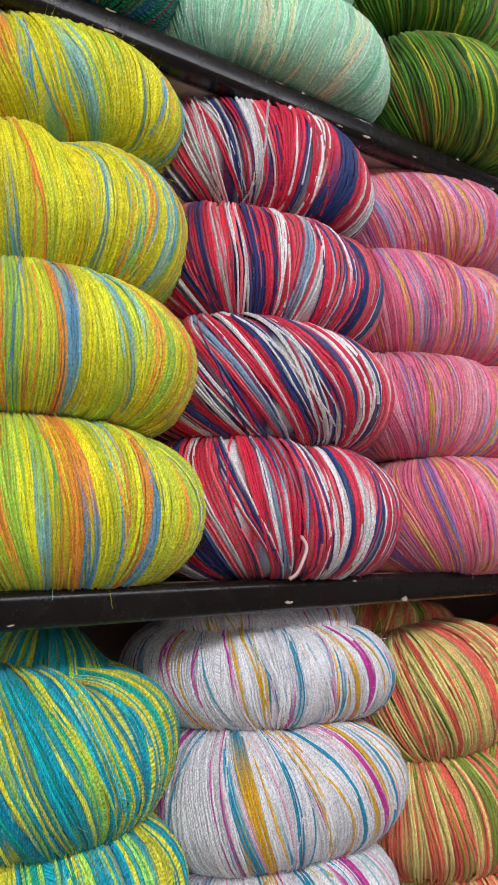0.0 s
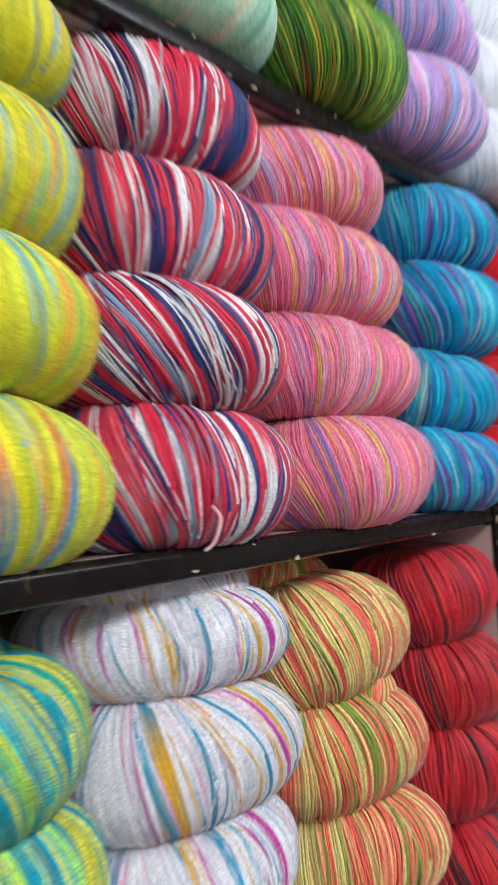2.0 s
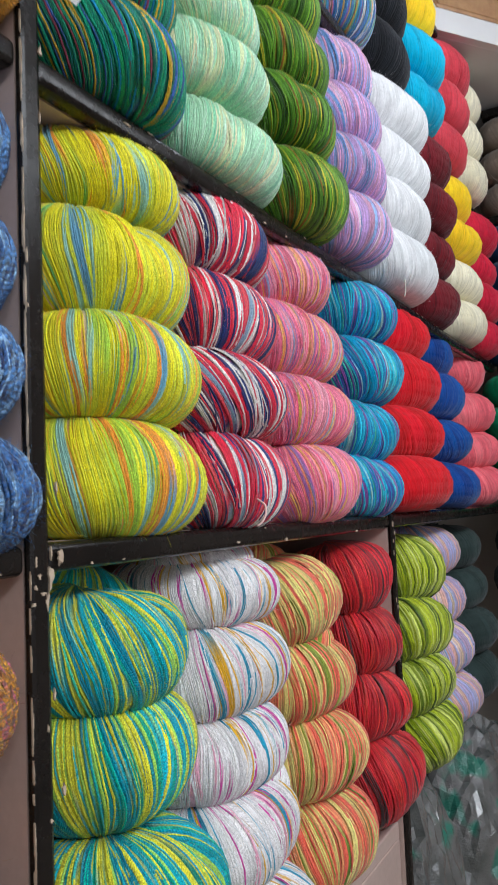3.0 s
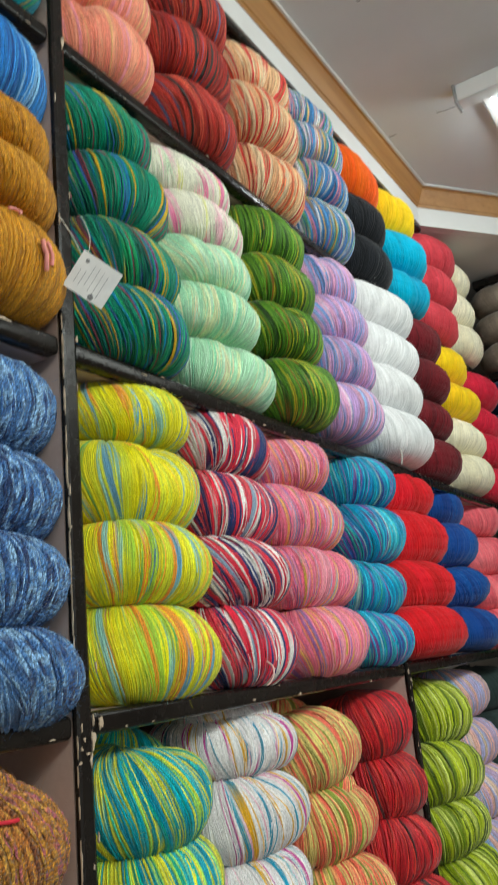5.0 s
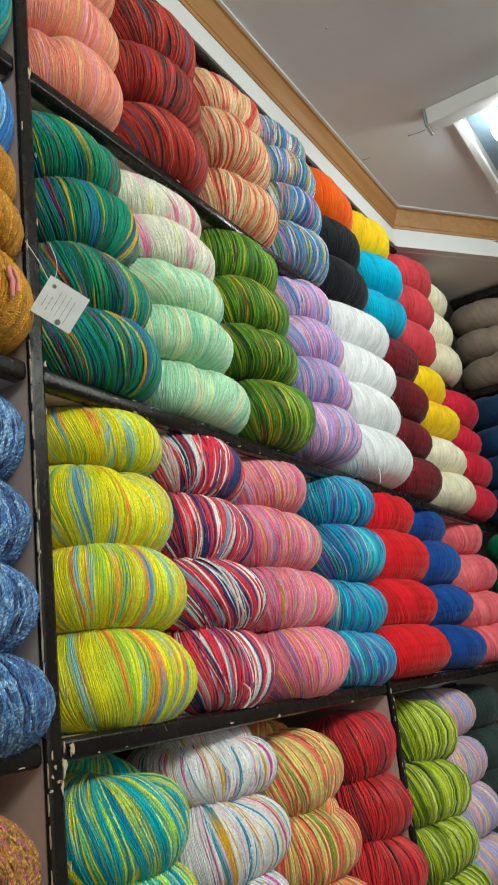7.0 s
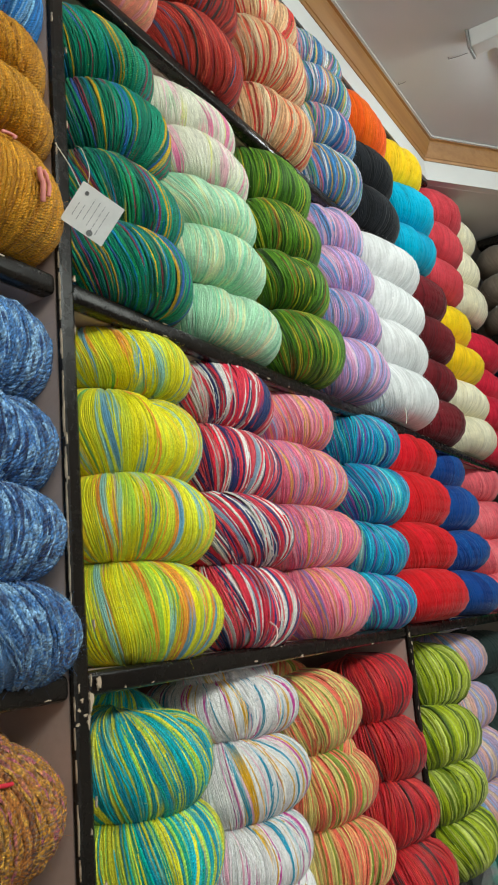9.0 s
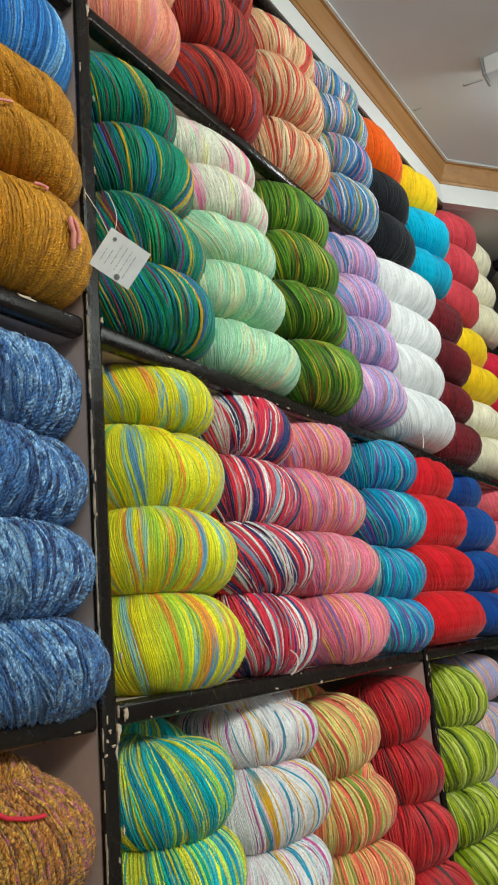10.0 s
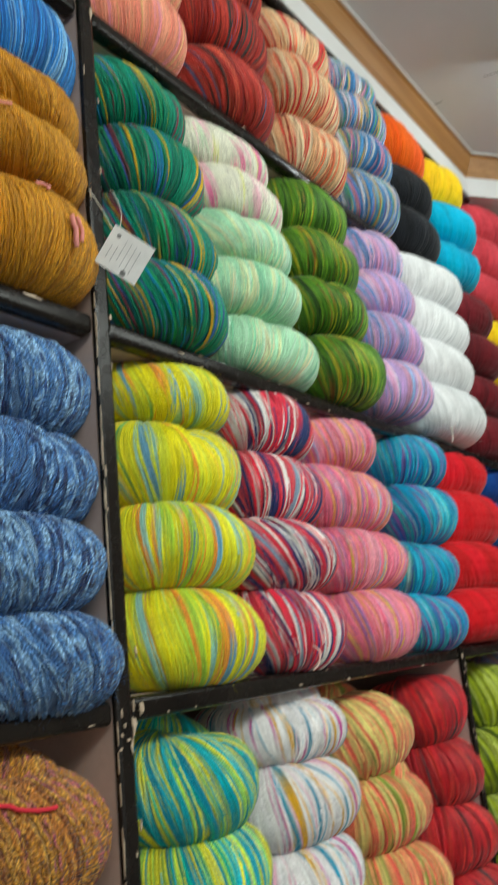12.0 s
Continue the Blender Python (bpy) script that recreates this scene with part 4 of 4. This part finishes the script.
coppers = stack("copper", -0.036, [0.822, 0.93, 1.04, 1.15, 1.262], group="copper hanks", fuzz=240, a=0.125, b=0.11, front=-0.02, outs=[0, 0, 0.002, 0.004])
stack("denim_tweed", -0.262, even(1.314, 1.662, 4), group="denim blue hanks", own=False, a=0.11, shift=0.10)
stack("gold", -0.262, even(1.702, 2.06, 4), group="golden brown hanks", own=False, a=0.11, shift=0.10)
stack("copper", -0.275, even(0.822, 1.22, 3), group="copper hanks", own=False, a=0.11, shift=0.10, front=0.0)

# folded-over ends of twisted hanks, behind the fronts
hank("lagoon", 0.155, 0.112, 1.240, 0.085, 0.07, 0.044, -18, 10, 28, group="teal and yellow hanks", fuzz=80)
hank("lagoon", 0.165, 0.045, 1.120, 0.050, 0.05, 0.042, -30, 0, 35, group="teal and yellow hanks", fuzz=60)
hank("snow", 0.335, 0.085, 1.272, 0.085, 0.06, 0.020, -8, 0, -4, group="white streaked hanks", fuzz=40)
hank("snow", 0.375, 0.045, 1.015, 0.055, 0.05, 0.040, -25, 0, 35, group="white streaked hanks", fuzz=40)
hank("orchard", 0.565, 0.062, 1.150, 0.060, 0.05, 0.036, -20, 0, 30, group="orange and olive hanks", fuzz=40)
hank("orchard", 0.50, 0.13, 1.262, 0.10, 0.06, 0.025, -10, 0, 5, group="orange and olive hanks", fuzz=40)
hank("copper", -0.105, 0.075, 1.262, 0.060, 0.06, 0.026, -10, 0, 20, group="copper hanks", fuzz=40)


# ---------------------------------------------------------------- ties, loose ends and the tag
def loose(ob, points, radius, material, name="tie", label="", snap=True):
    """A thread that belongs to a hank, through points in the room."""
    pts = [Vector(p) for p in points]
    fine = []
    for k in range(len(pts) - 1):
        p0, p1, p2, p3 = pts[max(k - 1, 0)], pts[k], pts[k + 1], pts[min(k + 2, len(pts) - 1)]
        for j in range(5):
            t = j / 5
            fine.append(0.5 * (2 * p1 + (p2 - p0) * t + (2 * p0 - 5 * p1 + 4 * p2 - p3) * t * t + (3 * p1 - p0 - 3 * p2 + p3) * t ** 3))
    fine.append(pts[-1])
    bpy.context.view_layer.update()
    if snap:
        back, rot = ob.matrix_world.inverted(), ob.matrix_world.to_3x3()
        for k, p in enumerate(fine):
            hit, place, normal, _ = ob.closest_point_on_mesh(back @ p)
            if hit:
                normal = normal if normal.dot(place) > 0 else -normal
                fine[k] = ob.matrix_world @ place + (rot @ normal).normalized() * (radius * 0.8 + 0.0055)
    th = part(name, tube(fine, radius), material, ob, label, True)
    bpy.context.view_layer.update()
    th.matrix_parent_inverse = ob.matrix_world.inverted()
    return th


loose(flags[0], [(0.284, -0.034, 1.342), (0.279, -0.045, 1.335), (0.272, -0.049, 1.326), (0.269, -0.046, 1.318), (0.266, -0.042, 1.3145)], 0.0012, TIE_BLUSH, "loose_end", "pale pink loose thread end", False)
loose(golds[0], [(-0.200, -0.035, 1.775), (-0.178, -0.037, 1.782), (-0.164, -0.037, 1.783)], 0.0017, TIE_PINK, "tie", "pink tie thread")
loose(golds[0], [(-0.122, -0.037, 1.788), (-0.114, -0.037, 1.792), (-0.107, -0.037, 1.790), (-0.111, -0.037, 1.783)], 0.0016, TIE_PINK, "tie", "pink tie thread")
loose(golds[0], [(-0.092, -0.037, 1.762), (-0.087, -0.037, 1.752), (-0.082, -0.037, 1.739)], 0.0028, TIE_PINK, "tie", "pink tie thread")
loose(golds[0], [(-0.086, -0.037, 1.764), (-0.079, -0.037, 1.757), (-0.077, -0.037, 1.747)], 0.0022, TIE_PINK, "tie", "pink tie thread")
loose(golds[1], [(-0.195, -0.035, 1.837), (-0.171, -0.037, 1.850), (-0.150, -0.037, 1.857)], 0.0014, TIE_PINK, "tie", "pink tie thread")
loose(coppers[3], [(-0.165, 0.004, 1.243), (-0.145, -0.004, 1.238), (-0.125, -0.004, 1.229), (-0.110, 0.0, 1.224)], 0.0019, TIE_RED, "tie", "red tie thread")
loose(whites[0], [(0.875, -0.020, 1.735), (0.862, -0.034, 1.715), (0.860, -0.036, 1.695), (0.858, -0.034, 1.682)], 0.0013, TIE_WHITE, "loose_end", "white loose thread end", False)

tag = tagged(new("price_tag"), "small white card tag with grey print hanging from a thread", "tag")
TAG_AT = Vector((-0.019, -0.050, 1.748))
tag.matrix_world = look(TAG_AT, TAG_AT + Vector((0.568, 0.495, 0.39))) @ pose(0, 0, 0, 0, 0, -35)


def tag_plate(x0, y0, x1, y1, depth, lift):
    bm = bmesh.new()
    bm_box(bm, (x0, y0, lift), (x1, y1, lift + depth), 0.0)
    return bm


TW, TH = 0.0235, 0.0215
part("card", tag_plate(-TW, -TH, TW, TH, 0.0006, 0.0), CARD, tag)
ring = lathe([(0.0022, 0.0007), (0.0022, 0.0011), (0.0012, 0.0011), (0.0012, 0.0007)], 16)
ring.transform(Matrix.Translation((-0.62 * TW, 0.62 * TH, 0)))
part("eyelet", ring, GREY_PLASTIC, tag, "small metal eyelet")
prints = np.random.default_rng(9)
for k, (lo, hi) in enumerate(((-0.55, 0.10), (-0.62, 0.15), (-0.45, 0.62), (-0.6, 0.65), (-0.7, 0.6), (-0.72, 0.5))):
    x, at = (-0.70 + 0.24 * k) * TW, lo
    while at < hi:
        word = prints.uniform(0.10, 0.26)
        part("print_line", tag_plate(x, at * TH, x + 0.0006, min(at + word, hi) * TH, 0.0002, 0.0006), INK, tag, "word of grey print")
        at += word + 0.07
mark = lathe([(0.0032, 0.0006), (0.0032, 0.0009), (0.0019, 0.0009), (0.0019, 0.0006)], 18)
mark.transform(Matrix.Translation((0.30 * TW, -0.80 * TH, 0)))
part("printed_mark", mark, INK, tag, "round dark printed mark")
loose(teals[1], [(-0.022, -0.040, 1.776), (-0.030, -0.034, 1.80), (-0.036, -0.020, 1.83)], 0.0005, TIE_WHITE, "tag_thread", "thin pale thread", False)
loose(teals[1], [(-0.018, -0.042, 1.776), (-0.014, -0.044, 1.80), (-0.008, -0.030, 1.832), (0.004, -0.012, 1.85)], 0.0005, TIE_WHITE, "tag_thread", "thin pale thread", False)


# ---------------------------------------------------------------- clear sacks under the lime hanks
def sack(x, y, top, r, seed):
    """A full clear plastic sack on the floor, crumpled."""
    rs = np.random.default_rng(seed)
    bm = bmesh.new()
    bmesh.ops.create_icosphere(bm, subdivisions=5, radius=1.0)
    off = Vector(rs.uniform(0, 50, 3))
    for v in bm.verts:
        d = v.co.copy()
        ridge = 1 - abs(noise.noise(d * 3.1 + off)) * 2
        fine = 1 - abs(noise.noise(d * 8.0 + off)) * 2
        f = 1 + 0.10 * ridge + 0.05 * fine + 0.08 * noise.noise(d * 1.5 + off)
        box = 1 / max(abs(d.x) ** 4 + abs(d.y) ** 4 + abs(d.z) ** 4, 1e-6) ** 0.25
        f *= 0.6 + 0.4 * box
        v.co = Vector((d.x * r * f, d.y * r * 0.8 * f, max(-top / 2, d.z * top / 2 * f)))
    ob = bm_ob("plastic_sack", bm, PLASTIC)
    ob.location = (x, y, top / 2 + 0.001)
    return tagged(ob, "crumpled clear plastic sack of stock standing on the floor", "sack", "plastic sacks")


sack(1.035, 0.115, 0.80, 0.165, 3)
sack(1.50, 0.115, 0.80, 0.215, 8)

# ---------------------------------------------------------------- shelves round the corner
corner = tagged(new("shelf_unit"), "black corner shelving with plain yarn hanks", "shelving")
X_E = 1.806
for z in (2.432, Z_A + 0.02, Z_B, Z_C, Z_D):
    box_part("shelf", (X_E, -1.2, z - 0.026), (X_E + 0.3, -0.004, z), BLACK, corner, 0.005)
box_part("back_panel", (X_E + 0.301, -1.2, 0.0), (X_E + 0.315, -0.004, 2.435), PINK_LAMINATE, corner)
box_part("divider_edge", (X_E + 0.002, -0.62, 0.0), (X_E + 0.298, -0.60, 0.79), BLACK, corner)


def end_stack(way, y, levels, a=0.13, group=""):
    for k, (z0, z1) in enumerate(zip(levels, levels[1:])):
        w = way[k] if isinstance(way, (list, tuple)) else way
        hank(w, X_E + 0.06 + jit.normal(0, 0.004), y + jit.normal(0, 0.005), (z0 + z1) / 2, a, 0.095, (z1 - z0) / 2 * 1.05, -90 + jit.normal(0, 3), 0, 0, group, False, 0)


end_stack("taupe", -0.085, even(2.122, 2.40, 3), 0.11, group="taupe hanks")
end_stack("apricot", -0.305, even(2.122, 2.40, 3), 0.11, group="apricot hanks")
end_stack("navy", -0.085, even(1.702, 2.09, 4), group="dark blue hanks")
end_stack("navy", -0.40, even(1.702, 2.09, 4), group="dark blue hanks")
end_stack("emerald", -0.085, even(1.314, 1.67, 4), group="green hanks")
end_stack("coral", -0.40, even(1.314, 1.67, 4), group="coral hanks")
end_stack("charcoal", -0.085, even(0.822, 1.27, 4), group="dark hanks")

# ---------------------------------------------------------------- ceiling panel, lamp, spot
panel = tagged(new("ceiling_panel"), "square ceiling opening with a white frame and a bluish inside", "ceiling panel")
PX0, PX1, PY0, PY1 = 1.012, 1.47, -0.76, -0.272
box_part("inside", (PX0 + 0.03, PY0 + 0.03, Z_CEIL - 0.004), (PX1 - 0.03, PY1 - 0.03, Z_CEIL - 0.001), PANEL_BLUE, panel, 0.0, "bluish grey inside")
for lo, hi in (((PX0, PY0, Z_CEIL - 0.044), (PX0 + 0.04, PY1 + 0.04, Z_CEIL - 0.001)), ((PX1 - 0.02, PY0, Z_CEIL - 0.02), (PX1, PY1, Z_CEIL - 0.001)),
               ((PX0 + 0.041, PY1 - 0.02, Z_CEIL - 0.018), (PX1 - 0.021, PY1, Z_CEIL - 0.001)), ((PX0 + 0.041, PY0, Z_CEIL - 0.018), (PX1 - 0.021, PY0 + 0.02, Z_CEIL - 0.001))):
    box_part("frame_bar", lo, hi, WHITE_TRIM, panel, 0.003, "white painted frame bar")
box_part("end_cap", (PX0 - 0.004, PY1 + 0.0405, Z_CEIL - 0.047), (PX0 + 0.044, PY1 + 0.046, Z_CEIL - 0.001), GREY_PLASTIC, panel, 0.001, "grey end cap")


lamp = tagged(new("ceiling_lamp"), "lit round white ceiling lamp", "lamp")
lamp.location = (1.135, -0.40, Z_CEIL - 0.004)
part("globe", lathe([(0.02, -0.085), (0.04, -0.078), (0.052, -0.06), (0.055, -0.042), (0.048, -0.022), (0.03, -0.013)]), LAMP_GLOW, lamp, "glowing white globe", True)
part("holder", lathe([(0.03, -0.0125), (0.034, -0.010), (0.034, 0.0)]), GREY_PLASTIC, lamp, "grey lamp holder", True)
spot = tagged(new("spot_light"), "small white spotlight fixed to the ceiling", "lamp")
spot.matrix_world = pose(0.655, -0.392, Z_CEIL - 0.001)
part("body", lathe([(0.014, -0.055), (0.016, -0.054), (0.016, -0.012), (0.012, -0.008), (0.012, 0.0)]), WHITE_TRIM, spot, "white cylinder", True)

# bent nails in the ceiling
for points in (((1.089, -0.042), (1.092, -0.060)), ((0.628, -0.028), (0.648, -0.032)), ((0.647, -0.160), (0.651, -0.165)), ((1.076, -0.168), (1.086, -0.210))):
    (x0, y0), (x1, y1) = points
    z = Z_CEIL - 0.0016
    nail = bm_ob("nail", tube([(x0, y0, z + 0.002), (x0, y0, z - 0.003), ((x0 + x1) / 2, (y0 + y1) / 2, z - 0.003), (x1, y1, z - 0.001)], 0.0011), GREY_PLASTIC, True)
    tagged(nail, "small dark bent nail stuck in the ceiling", "nail", "ceiling nails")
